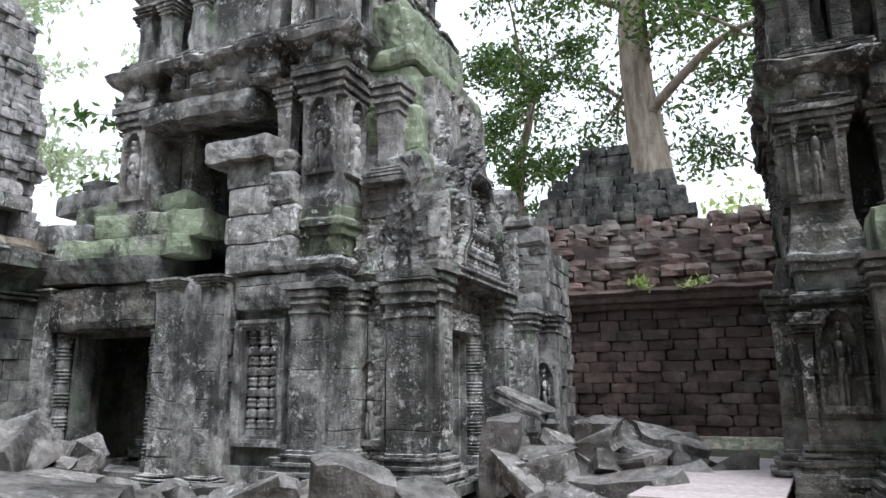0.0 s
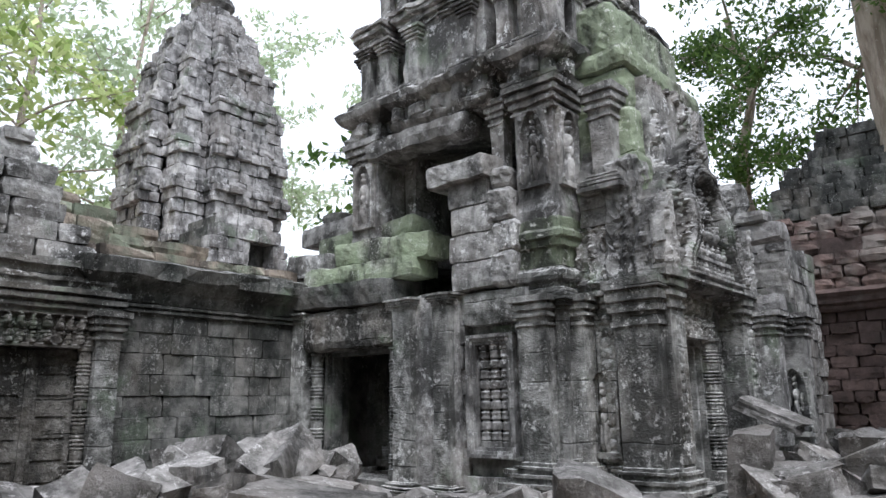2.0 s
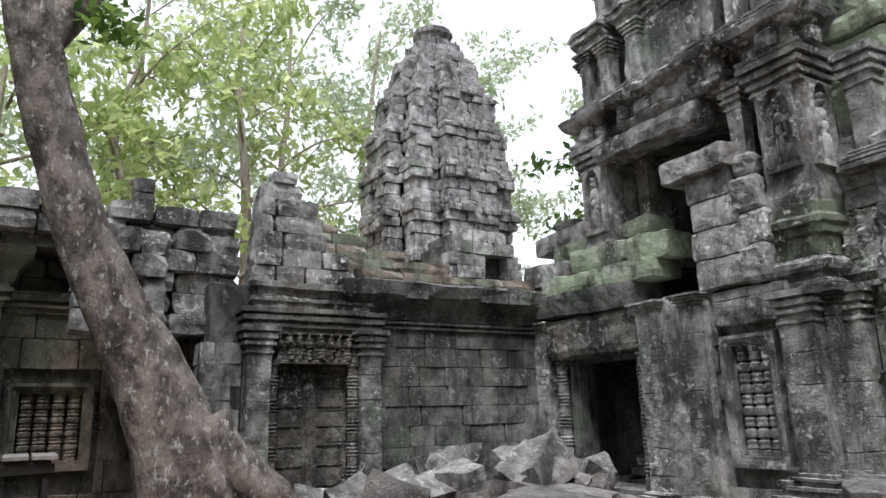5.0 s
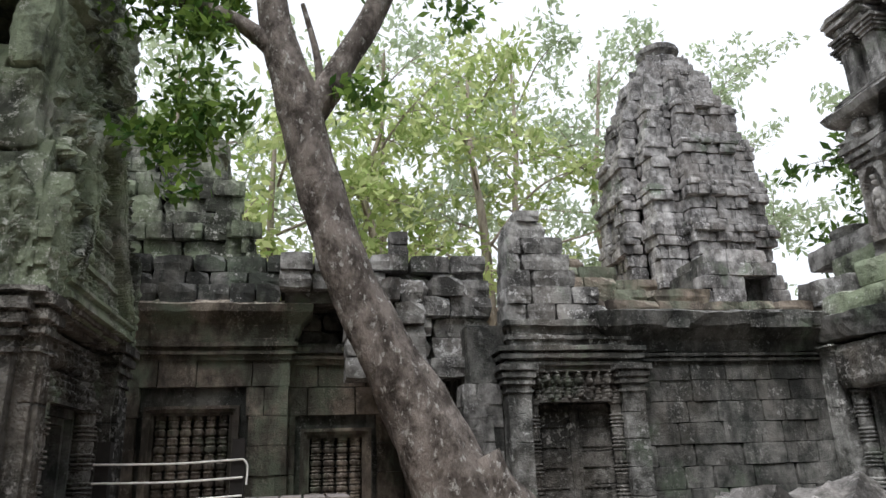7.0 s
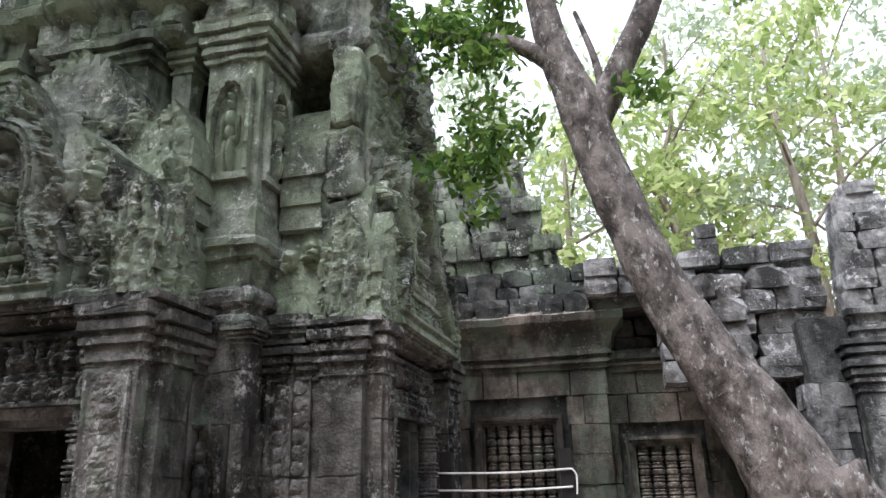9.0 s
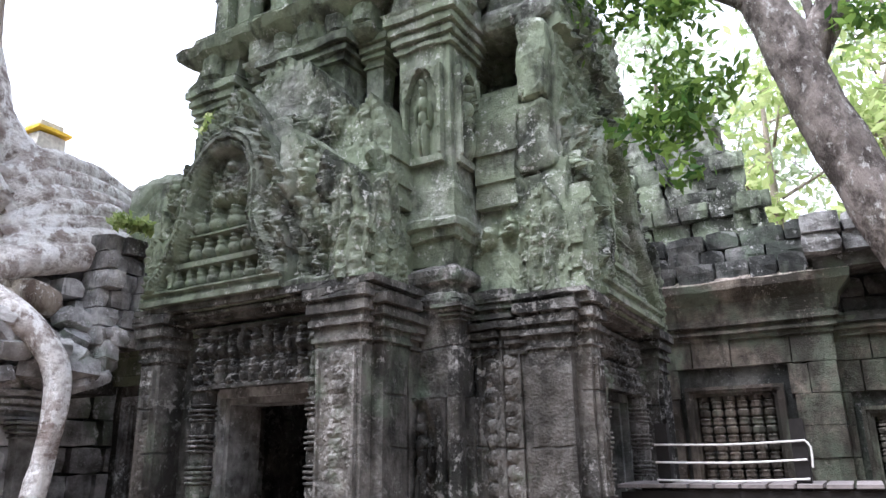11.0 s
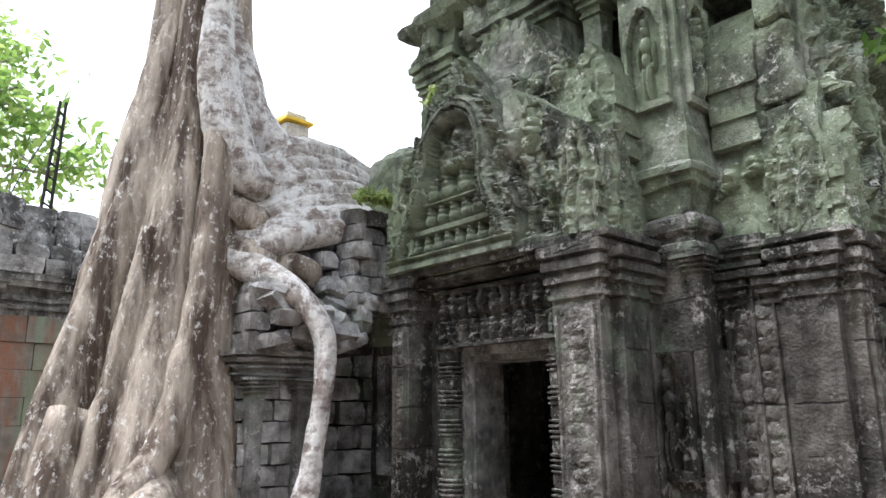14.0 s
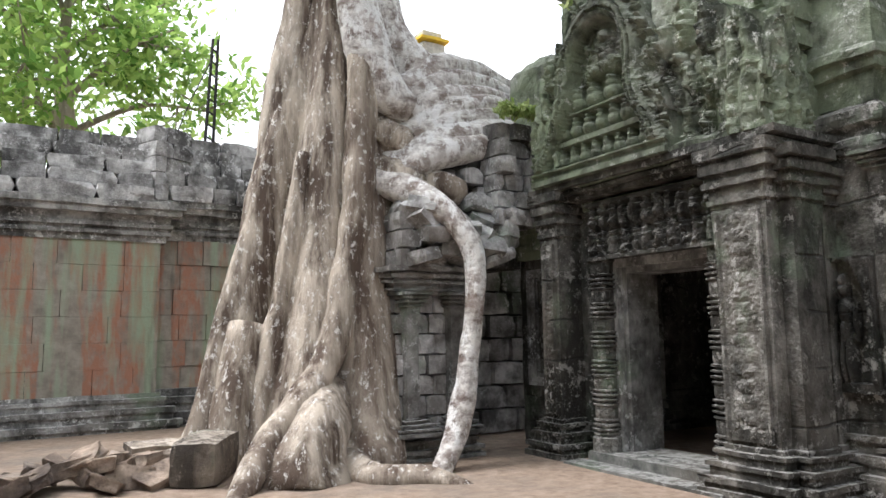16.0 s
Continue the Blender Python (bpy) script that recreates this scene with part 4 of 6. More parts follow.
# the tall broken gable over the north porch
for x0, x1, y0, y1, z0, z1 in ((-10.7, -7.5, -3.72, -2.95, 3.2, 4.7), (-10.65, -7.48, -3.6, -2.98, 4.7, 5.6), (-10.55, -7.45, -3.4, -3.0, 5.6, 6.7), (-10.4, -7.55, -3.9, -2.9, 6.7, 7.05), (-10.3, -7.75, -3.9, -3.05, 7.05, 8.3)):
    part("gable_course", rough_box(x0, x1, y0, y1, z0, z1, 0.11, 0.055, 0.06), GREEN, tower_b)
relief("gable_face", tower_b, side_matrix(-9.1, -2.98, 4.6, "N"), 2.9, 3.3,
       lambda u, v: 0.02 + 0.2 * scrolls(u * 1.45, v * 3.3, 4.8, 17.0) + (0.1 if 0.6 < v < 0.66 else 0), GREEN, 80, 90, 0.3)

AC, AH = (-7.8, 11.1), 2.3
tower_a = tower("ruined_tower", "grey lichened sandstone tower with a collapsed gaping side", AC, AH, 0, 0.2,
                (3.0, 4.35, 5.95, 6.5, 7.2), CARVED, STONE, GREEN, 3, True)
porch(tower_a, AC, AH, "E", 1.8, 1.25, 0.2, 3.2, 1.36, 2.15, CARVED, CARVED, STONE, 7.0, -0.7, (2.7, 2.7), pier=0.72)
# the tall gable block over the east porch, in leaning courses
for x0, x1, y0, y1, z0, z1 in ((-5.7, -4.4, 9.4, 12.7, 3.3, 4.3), (-5.72, -4.45, 9.42, 12.6, 4.3, 5.2), (-5.75, -4.55, 9.5, 12.5, 5.2, 6.0), (-5.78, -4.65, 9.6, 12.4, 6.0, 6.7), (-5.8, -4.55, 9.5, 12.4, 6.7, 7.05), (-5.8, -4.85, 9.7, 12.3, 7.05, 8.0)):
    part("gable_course", rough_box(x0, x1, y0, y1, z0, z1, 0.1, 0.045, 0.05), GREEN, tower_a)
carved_panel(tower_a, -4.42, 11.1, 4.4, 2.4, 2.2, "E", STONE, 23.0, deep=0.12)
pilaster(tower_a, -4.95, 9.4, 0.34, 0.3, 4.6, 6.3, STONE, 0.6, 0.3)
pilaster(tower_a, -4.52, 9.28, 0.62, 0.42, 0.15, 3.2, CARVED, 0.75, 0.5, "porch_pier")
part("naga_stump", rough_box(-5.0, -4.45, 9.2, 9.75, 3.2, 5.1, 0.08, 0.07, 0.1), STONE, tower_a)
# the broken edges of the gaping side
for x0, x1, z0, z1 in ((-7.46, -6.62, 3.3, 3.74), (-7.49, -6.5, 3.75, 4.2), (-7.46, -6.56, 4.21, 4.66), (-7.5, -6.66, 4.67, 5.1)):
    part("broken_pier", rough_box(x0, x1, 8.62, 9.3, z0, z1, 0.1, 0.02, 0.02), STONE, tower_a)
for x0, x1, z0, z1 in ((-6.66, -6.2, 3.3, 3.8), (-6.62, -6.15, 3.8, 4.3), (-6.7, -6.25, 4.3, 4.85), (-6.6, -6.3, 4.85, 5.2)):
    part("broken_course", rough_box(x0, x1, 8.6, 9.2, z0, z1, 0.07, 0.05, 0.05), STONE, tower_a)
part("capital_block", rough_box(-7.85, -6.6, 8.45, 9.25, 5.08, 5.45, 0.08, 0.03, 0.02), STONE, tower_a)
# ceiling and floor slabs added to shut daylight out of the interior
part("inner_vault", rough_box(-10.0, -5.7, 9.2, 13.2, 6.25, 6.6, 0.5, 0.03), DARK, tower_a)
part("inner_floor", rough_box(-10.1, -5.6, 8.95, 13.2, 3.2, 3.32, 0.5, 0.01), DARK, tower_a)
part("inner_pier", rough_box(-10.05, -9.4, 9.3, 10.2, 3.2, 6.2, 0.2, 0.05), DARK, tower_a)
part("overhanging_lintel", rough_box(-9.6, -7.15, 8.62, 9.2, 6.02, 6.4, 0.16, 0.05, 0.05), STONE, tower_a)

DC, DH = (2.7, 12.0), 2.15
tower_d = tower("leaning_gate_tower", "dark grey carved tower beside the board walk", DC, DH, 0, 0.3,
                (2.3, 3.4, 4.7, 5.1, 5.8), DARKCARVED, DARKCARVED, DARK, 5)
part("porch_wall", rough_box(0.35, 0.9, 10.55, 13.6, 0.3, 3.3, 0.2, 0.04, 0.06), DARKCARVED, tower_d)
part("porch_wall", rough_box(1.35, 4.5, 9.2, 10.1, 0.3, 3.6, 0.2, 0.04, 0.06), GREEN, tower_d)
pilaster(tower_d, 1.5, 9.25, 0.45, 0.45, 0.3, 3.0, DARKCARVED)
pilaster(tower_d, 0.45, 10.6, 0.4, 0.4, 0.3, 2.8, DARKCARVED)

# the south wing of the ruined tower: a wall with a doorway and a baluster window
wing = thing("ruined_wing_wall", "lichen-spotted sandstone wall with a dark doorway and baluster window", "temple wall")
X0, X1, YS = -11.45, -6.02, 8.75
door = (-10.75, -8.95, 0.2, 2.5)
win = (-7.08, -6.48, 0.88, 2.42)
bm = bmesh.new()
for x0, x1, z0, z1 in ((X0, door[0], 0, 3.2), (door[0], door[1], door[3] + 0.02, 3.2), (door[1], win[0], 0, 3.2), (win[0], win[1], 0, win[2]), (win[0], win[1], win[3], 3.2), (win[1], X1, 0, 3.2)):
    box_into(bm, x0, x1, YS + 0.1, YS + 0.62, z0, z1)
# back wall, roof slab and west wall added so the doorway stays dark
box_into(bm, X0, -9.9, 10.5, 10.8, 0, 3.6)
box_into(bm, X0 - 0.1, -9.9, 8.9, 10.8, 3.25, 3.4)
box_into(bm, X0 - 0.25, X0, 8.6, 10.8, 0, 3.4)
part("wall_core", bm, DARK, wing)
places = run([], (X0, YS), (X1, YS), 0.05, 3.25, 0.4, 0.6, 0.2,
             [(door[0] - X0 - 0.3, door[1] - X0 + 0.3, 0, 3.2), (win[0] - X0 - 0.2, win[1] - X0 + 0.2, win[2] - 0.25, win[3] + 0.3)], 0.025, random.Random(8))
lay(wing, places, STONE, 0.07)
part("lintel_block", rough_box(-11.2, -8.75, YS - 0.22, YS + 0.3, 2.52, 3.28, 0.14, 0.035, 0.06), DARKCARVED, wing)
for x, w in ((-11.32, 0.34), (-8.5, 0.4), (-7.62, 0.34)):
    pilaster(wing, x, YS - 0.02, w, 0.4, 0.1, 3.28, CARVED, 0.2, 0.2)
part("wall_pier", rough_box(-8.35, -7.35, YS - 0.1, YS + 0.2, 0.15, 3.35, 0.2, 0.03, 0.05), STONE, wing)
for x in (-10.92, -8.8):
    colonette(wing, x, YS - 0.02, 0.13, 0.2, 2.5, CARVED, 5)
doorway(wing, (door[0] + door[1]) / 2, YS, "S", door[1] - door[0] - 0.15, 0.3, 2.5, DARK, CARVED, 2, 0.22)
window(wing, (win[0] + win[1]) / 2, YS - 0.02, "S", 0.6, win[2], win[3], STONE, 3)
part("frieze", rough_box(-7.3, -6.1, YS - 0.06, YS + 0.2, 2.72, 3.25, 0.1, 0.02), CARVED, wing)
# loose roof slabs lying over the doorway
for x0, x1, y0, y1, z0, z1, tilt, mat in ((-11.6, -8.75, 8.45, 9.3, 3.3, 3.75, 2, DARK), (-11.3, -8.3, 8.6, 9.3, 3.72, 4.1, 1, GREEN), (-10.5, -8.05, 8.7, 9.4, 4.08, 4.52, 3, GREEN),
                                          (-11.2, -8.6, 8.9, 9.6, 4.5, 4.85, -2, GREEN), (-12.0, -10.6, 8.7, 9.6, 4.0, 4.5, 5, STONE), (-11.9, -10.2, 9.0, 9.8, 4.8, 5.2, -3, STONE), (-11.4, -10.75, 9.1, 9.7, 5.2, 5.42, 4, DARK)):
    bm = rough_box(x0, x1, y0, y1, z0, z1, 0.12, 0.035, 0.03)
    bmesh.ops.rotate(bm, verts=bm.verts[:], cent=((x0 + x1) / 2, (y0 + y1) / 2, z0), matrix=Matrix.Rotation(radians(tilt), 3, "Y"))
    part("roof_slab", bm, mat, wing)


# ---- far prang ----
prang = thing("cone_tower", "tall tapering grey sandstone tower of stepped block courses", "temple tower")
CX, CY = -22.0, 12.4
shape = [(3.5, 2.4), (8.0, 2.46), (9.5, 2.42), (11.5, 2.2), (13.0, 1.85), (14.2, 1.4), (14.9, 1.0), (15.5, 0.66)]
places, core, z, row, rnd = [], [], 3.5, 0, random.Random(12)
while z < 15.3:
    half = np.interp(z, [s[0] for s in shape], [s[1] for s in shape])
    half += (0.02, -0.1, -0.1, 0.02, 0.1)[row % 5]
    ch = (0.24, 0.42, 0.38, 0.3, 0.22)[row % 5] * rnd.uniform(0.85, 1.15)
    plan = tower_plan((CX, CY), half * 0.84, half * 0.3, half * 0.02, (half * 0.42, half * 0.24))
    for i in range(len(plan)):
        run(places, plan[i], plan[(i + 1) % len(plan)], z, z + ch, ch, 0.5, 0.5, (), 0.08, rnd, 0.05, 0.95)
    core.append((half - 0.35, z))
    z += ch
    row += 1
places.sort(key=lambda m: m.translation.y - m.translation.x * 0.6)
part("core", loft(rect(CX - 1, CX + 1, CY - 1, CY + 1), [(a * 0.8 - 1, z0) for a, z0 in core], 3, 0.0), DARK, prang)
lay(prang, places, PALE, 0.1)
part("finial", lathe([(0.8, 15.0), (0.66, 15.6), (0.56, 15.75), (0.78, 15.92), (0.8, 16.1), (0.5, 16.2)], 14, 0.05), PALE, prang).location = (CX, CY, 0)
gable = thing("gable_porch", "rounded pale stone gable with a square dark hole", "porch")
gx, gy = -17.6, 11.5
places = []
for k in range(8):
    z, half = 4.0 + 0.38 * k, 1.6 * math.sqrt(max(0.05, 1 - (k / 8.2) ** 2))
    run(places, (gx, gy - half), (gx, gy + half), z, z + 0.38, 0.38, 0.75, 0.5, [(half + 0.05, half + 0.85, 5.6, 6.1)], 0.03, random.Random(k))
    box = bmesh.new()
    box_into(box, gx - 2.2, gx - 0.55, gy - half + 0.1, gy + half - 0.1, z, z + 0.38)
    part("vault_course", box, DARK, gable)
lay(gable, places, PALE, 0.06)


# ---- gallery with the false door ----
gal = thing("gallery_with_false_door", "dark weathered sandstone gallery with a blind doorway and ruined roof", "gallery")
GX = -11.5
bm = bmesh.new()
box_into(bm, GX - 2.2, GX - 0.12, 2.25, 8.7, 0, 3.7)
part("wall_core", bm, DARK, gal)
places = run([], (GX, 2.25), (GX, 8.7), 0.0, 3.1, 0.36, 0.62, 0.2, [(0.5, 2.6, 0, 3.4)], 0.015, random.Random(21))
lay(gal, places, DARK, 0.05)
part("moulding", loft(rect(GX - 0.3, GX + 0.02, 4.95, 8.7), bands(3.02, 3.2, [(0.0, 1), (0.06, 1), (0.02, 0.7), (0.09, 1)]), 0.2, 0.012), DARK, gal)
part("eave", loft(rect(GX - 0.5, GX, 4.7, 8.75), [(0.06, 3.22), (0.1, 3.4), (0.34, 3.62), (0.38, 3.85), (0.2, 3.92)], 0.2, 0.05), DARK, gal)
places = run([], (GX + 0.34, 4.95), (GX + 0.34, 8.7), 3.58, 3.9, 0.32, 0.55, 0.6, (), 0.07, random.Random(30), 0.03)
lay(gal, places, DARK, 0.1, name="eave_stone")
places, rnd = [], random.Random(31)
for k in range(5):
    x = GX - 0.15 - 0.3 * k
    run(places, (x, 4.4 - 0.1 * k), (x, (8.7, 6.9, 6.1, 5.4, 4.9)[k]), 3.88 + 0.28 * k, 4.16 + 0.28 * k, 0.28, 0.8, 0.75, (), 0.08, rnd, 0.1)
lay(gal, places, BROWN, 0.1, 60, "roof_block")
# blind doorway with its tiers and gable
for y in (2.95, 4.85):
    pilaster(gal, GX + 0.12, y, 0.36, 0.36, 0.1, 3.0, CARVED, 0.5, 0.4)
for y in (3.2, 4.58):
    colonette(gal, GX + 0.14, y, 0.1, 0.3, 2.42, DARKCARVED, 5)
bm = bmesh.new()
box_into(bm, GX - 0.2, GX - 0.06, 3.25, 4.55, 0.2, 2.4)
box_into(bm, GX - 0.07, GX - 0.02, 3.84, 3.95, 0.2, 2.38)
for k in range(6):
    box_into(bm, GX - 0.07, GX - 0.035, 3.35, 3.78, 0.5 + 0.31 * k, 0.74 + 0.31 * k)
    box_into(bm, GX - 0.07, GX - 0.035, 4.02, 4.45, 0.5 + 0.31 * k, 0.74 + 0.31 * k)
part("blind_door", bm, DARKCARVED, gal)
lintel(gal, GX + 0.14, 3.9, 2.42, 2.0, 0.5, "E", DARKCARVED, 9.0)
part("door_cornice", loft(rect(GX - 0.2, GX + 0.12, 2.85, 4.95), bands(2.92, 3.3, [(0.06, 1), (0.12, 0.8), (0.07, 0.6), (0.17, 1), (0.1, 0.6), (0.2, 1)]), 0.16, 0.02), DARK, gal)
part("frieze", loft(rect(GX - 0.3, GX + 0.08, 2.95, 4.85), bands(3.3, 3.75, [(0.05, 1), (0.1, 0.6), (0.03, 1.2), (0.12, 0.8)]), 0.14, 0.035), CARVED, gal)
places, rnd = [], random.Random(41)
for k in range(6):
    lo, hi = 2.9 + 0.03 * k, (4.7, 4.55, 4.2, 4.15, 4.05, 3.75)[k]
    run(places, (GX + 0.05 - 0.04 * k, lo), (GX + 0.05 - 0.04 * k, hi), 3.75 + 0.3 * k, 4.05 + 0.3 * k, 0.3, 0.55, 0.7, (), 0.03, rnd, 0.02)
run(places, (GX - 0.15, 3.2), (GX - 0.15, 3.65), 5.55, 5.75, 0.2, 0.45, 0.5, (), 0.03, rnd)
lay(gal, places, STONE, 0.09)

# the broken end between the galleries
stub = thing("broken_gallery_end", "half-fallen grey-green sandstone gallery end with a dark recess", "ruined wall")
places, rnd = [], random.Random(51)
run(places, (GX - 0.1, 1.35), (GX - 0.1, 1.75), 0, 2.6, 0.36, 0.4, 0.5, (), 0.05, rnd)
run(places, (GX - 0.3, 2.15), (GX + 0.05, 2.15), 0, 2.6, 0.36, 0.4, 0.5, (), 0.05, rnd)
run(places, (GX + 0.02, 2.1), (GX + 0.02, 2.75), 0, 2.75, 0.36, 0.4, 0.5, (), 0.05, rnd)
run(places, (GX - 0.5, 0.3), (GX - 0.5, 2.8), 2.9, 4.6, 0.36, 0.7, 0.8, (), 0.12, rnd, 0.08)
run(places, (GX - 0.2, 0.85), (GX - 0.2, 1.6), 3.0, 4.5, 0.36, 0.5, 0.8, (), 0.12, rnd, 0.08)
run(places, (GX - 0.9, -0.8), (GX - 0.9, 2.8), 4.5, 5.1, 0.3, 0.6, 0.8, (), 0.15, rnd, 0.25)
run(places, (GX - 1.0, 1.1), (GX - 1.0, 1.45), 5.1, 5.6, 0.3, 0.4, 0.4, (), 0.02, rnd)
lay(stub, places, STONE, 0.1)
bm = bmesh.new()
box_into(bm, -15.0, -13.7, -0.7, 2.3, 0, 4.4)
box_into(bm, -14.5, -12.7, -0.7, 2.4, 4.3, 4.9)
part("wall_core", bm, DARK, stub)

# ---- gallery with windows ----
gw = thing("window_gallery", "brown-grey sandstone gallery with turned stone baluster windows", "gallery")
WX = -13.0
win1, win2 = (-2.8, -1.5, 1.1, 2.45), (-0.28, 0.72, 1.0, 2.05)
for y0, y1, z0, z1 in ((-7.0, -2.85, 0, 3.6), (-2.85, -1.45, 0, 1.05), (-2.85, -1.45, 2.5, 3.6), (-1.45, -0.6, 0, 3.6)):
    bm = bmesh.new()
    box_into(bm, WX - 0.7, WX - 0.1, y0, y1, z0, z1)
    part("wall_core", bm, DARK, gw)
for y0, y1, z0, z1 in ((-0.6, -0.3, 0, 3.6), (-0.3, 0.75, 0, 0.95), (-0.3, 0.75, 2.1, 3.6), (0.75, 2.3, 0, 3.6)):
    bm = bmesh.new()
    box_into(bm, WX - 0.9, WX - 0.35, y0, y1, z0, z1)
    part("wall_core", bm, DARK, gw)
bm = bmesh.new()
box_into(bm, WX - 2.5, WX - 0.1, -7, 2.3, 3.5, 3.65)
part("vault_core", bm, DARK, gw)
places = run([], (WX, -7.0), (WX, -0.6), 0.0, 3.4, 0.48, 0.8, 0.2, [(7.0 + win1[0] - 0.2, 7.0 + win1[1] + 0.2, win1[2] - 0.2, win1[3] + 0.2)], 0.012, random.Random(61))
run(places, (WX - 0.25, -0.6), (WX - 0.25, 2.3), 0.0, 3.4, 0.48, 0.7, 0.2, [(0.6 + win2[0] - 0.2, 0.6 + win2[1] + 0.2, win2[2] - 0.2, win2[3] + 0.2)], 0.012, random.Random(62))
run(places, (WX, -0.6), (WX - 0.3, -0.6), 0.0, 3.4, 0.48, 0.3, 0.2, (), 0.01, random.Random(63))
lay(gw, places, BROWN, 0.04)
window(gw, WX, (win1[0] + win1[1]) / 2, "E", win1[1] - win1[0] - 0.1, win1[2], win1[3], BROWN, 6)
window(gw, WX - 0.25, (win2[0] + win2[1]) / 2, "E", win2[1] - win2[0] - 0.1, win2[2], win2[3], BROWN, 4)
part("moulding", loft(rect(WX - 0.4, WX + 0.02, -7, -0.58), bands(3.36, 3.72, [(0.02, 1), (0.08, 0.6), (0.04, 0.8), (0.12, 0.8), (0.07, 0.6)]), 0.25, 0.012), BROWN, gw)
part("eave", loft(rect(WX - 0.8, WX, -7, -0.55), [(0.08, 3.72), (0.14, 3.95), (0.32, 4.15), (0.34, 4.28), (0.2, 4.36)], 0.2, 0.025), BROWN, gw)
part("moulding", loft(rect(WX - 0.7, WX - 0.22, -0.5, 2.3), bands(3.3, 3.6, [(0.02, 1), (0.08, 0.6), (0.04, 0.8), (0.12, 0.8)]), 0.25, 0.012), BROWN, gw)
places, rnd = [], random.Random(64)
run(places, (WX + 0.25, -7), (WX + 0.25, -0.5), 4.3, 4.65, 0.35, 0.5, 0.6, (), 0.05, rnd)
run(places, (WX - 0.2, -7), (WX - 0.2, -0.7), 4.65, 5.3, 0.32, 0.6, 0.7, (), 0.08, rnd, 0.05)
run(places, (WX - 0.5, -0.7), (WX - 0.5, 2.3), 3.6, 4.6, 0.32, 0.6, 0.7, (), 0.1, rnd, 0.08)
lay(gw, places, DARK, 0.1, 120, "roof_block")

stubt = thing("stepped_ruin_tower", "mossy stepped stump of a stone tower above the gallery", "temple tower")
places, rnd = [], random.Random(71)
tz, th = 5.1, 1.9
bm = bmesh.new()
for k in range(11):
    half = th - 0.11 * k + (0.18 if k % 3 == 2 else 0)
    plan = tower_plan((-15.4, -3.2), half, 0.4, 0.15)
    for i in range(len(plan)):
        run(places, plan[i], plan[(i + 1) % len(plan)], tz, tz + 0.32, 0.32, 0.65, 0.5, (), 0.08, rnd, 0.04)
    box_into(bm, -15.4 - half + 0.35, -15.4 + half - 0.35, -3.2 - half + 0.35, -3.2 + half - 0.35, tz - (2 if k == 0 else 0), tz + 0.33)
    tz += 0.32
part("core", bm, DARK, stubt)
lay(stubt, places, GREEN, 0.1)

# ---- laterite wall to the north ----
lat = thing("wall_north", "dark red-brown laterite block wall with a projecting ledge", "wall", kind="structure")
bm = bmesh.new()
box_into(bm, -4.6, 14, 16.14, 17.2, 0, 4.8)
part("wall_core", bm, LATERITE, lat)
rnd = random.Random(81)
places = run([], (-4.6, 16.0), (8, 16.0), 0.55, 3.25, 0.225, 0.5, 0.3, (), 0.035, rnd)
lay(lat, places, LATERITE, 0.1)
part("ledge", loft(rect(-4.6, 14, 15.9, 16.3), [(0, 3.25), (0.03, 3.3), (0.03, 3.36), (0.12, 3.4), (0.12, 3.52), (0.2, 3.6), (0.14, 3.68)], 0.3, 0.03), LATERITE, lat)
part("plinth", loft(rect(-4.6, 14, 15.8, 16.3), [(0.1, -0.1), (0.1, 0.35), (0.02, 0.5), (0, 0.56)], 0.35, 0.04), BROWN, lat)
places = []
for k in range(6):
    run(places, (-4.6, 15.95 + 0.06 * k), (8, 15.95 + 0.06 * k), 3.66 + 0.27 * k, 3.93 + 0.27 * k, 0.27, 0.5, 0.6, (), 0.07, rnd, 0.004)
for x in [-4.4 + 0.75 * k + 0.1 * rnd.random() for k in range(16)]:
    places.append(Matrix.LocRotScale((x, 16.5, 5.28), Euler((0, 0, rnd.uniform(-0.2, 0.2))), (rnd.uniform(0.3, 0.6), 0.5, rnd.uniform(0.12, 0.3))))
lay(lat, places, GREYLATERITE, 0.16, 150)

pier = thing("stone_pier", "grey sandstone pier and leaning lintels beside the laterite wall", "ruined porch")
places, rnd = [], random.Random(85)
run(places, (-4.7, 13.9), (-3.75, 13.9), 0.2, 4.6, 0.34, 0.5, 0.5, (), 0.03, rnd)
run(places, (-3.75, 13.9), (-3.75, 15.9), 0.2, 4.4, 0.34, 0.55, 0.5, (), 0.04, rnd)
lay(pier, places, STONE, 0.07)
for x, y, z0 in ((-3.95, 12.9, 0.2), (-3.7, 13.6, 0.2)):
    pilaster(pier, x, y, 0.4, 0.4, z0, 3.0, STONE)
part("lintel", rough_box(-4.6, -3.6, 12.7, 13.1, 3.0, 3.3, 0.15, 0.03), PALE, pier)
part("lintel", rough_box(-4.7, -3.55, 12.9, 13.5, 4.3, 4.6, 0.15, 0.03), PALE, pier)
part("lintel", rough_box(-4.7, -3.75, 12.8, 13.3, 4.62, 4.85, 0.15, 0.03), STONE, pier)
part("gable_stone", rough_box(-4.7, -4.1, 13.0, 13.4, 4.86, 5.5, 0.15, 0.05, 0.12), STONE, pier)
figure(pier, -3.72, 13.37, 0.9, 1.15, "S", CARVED)

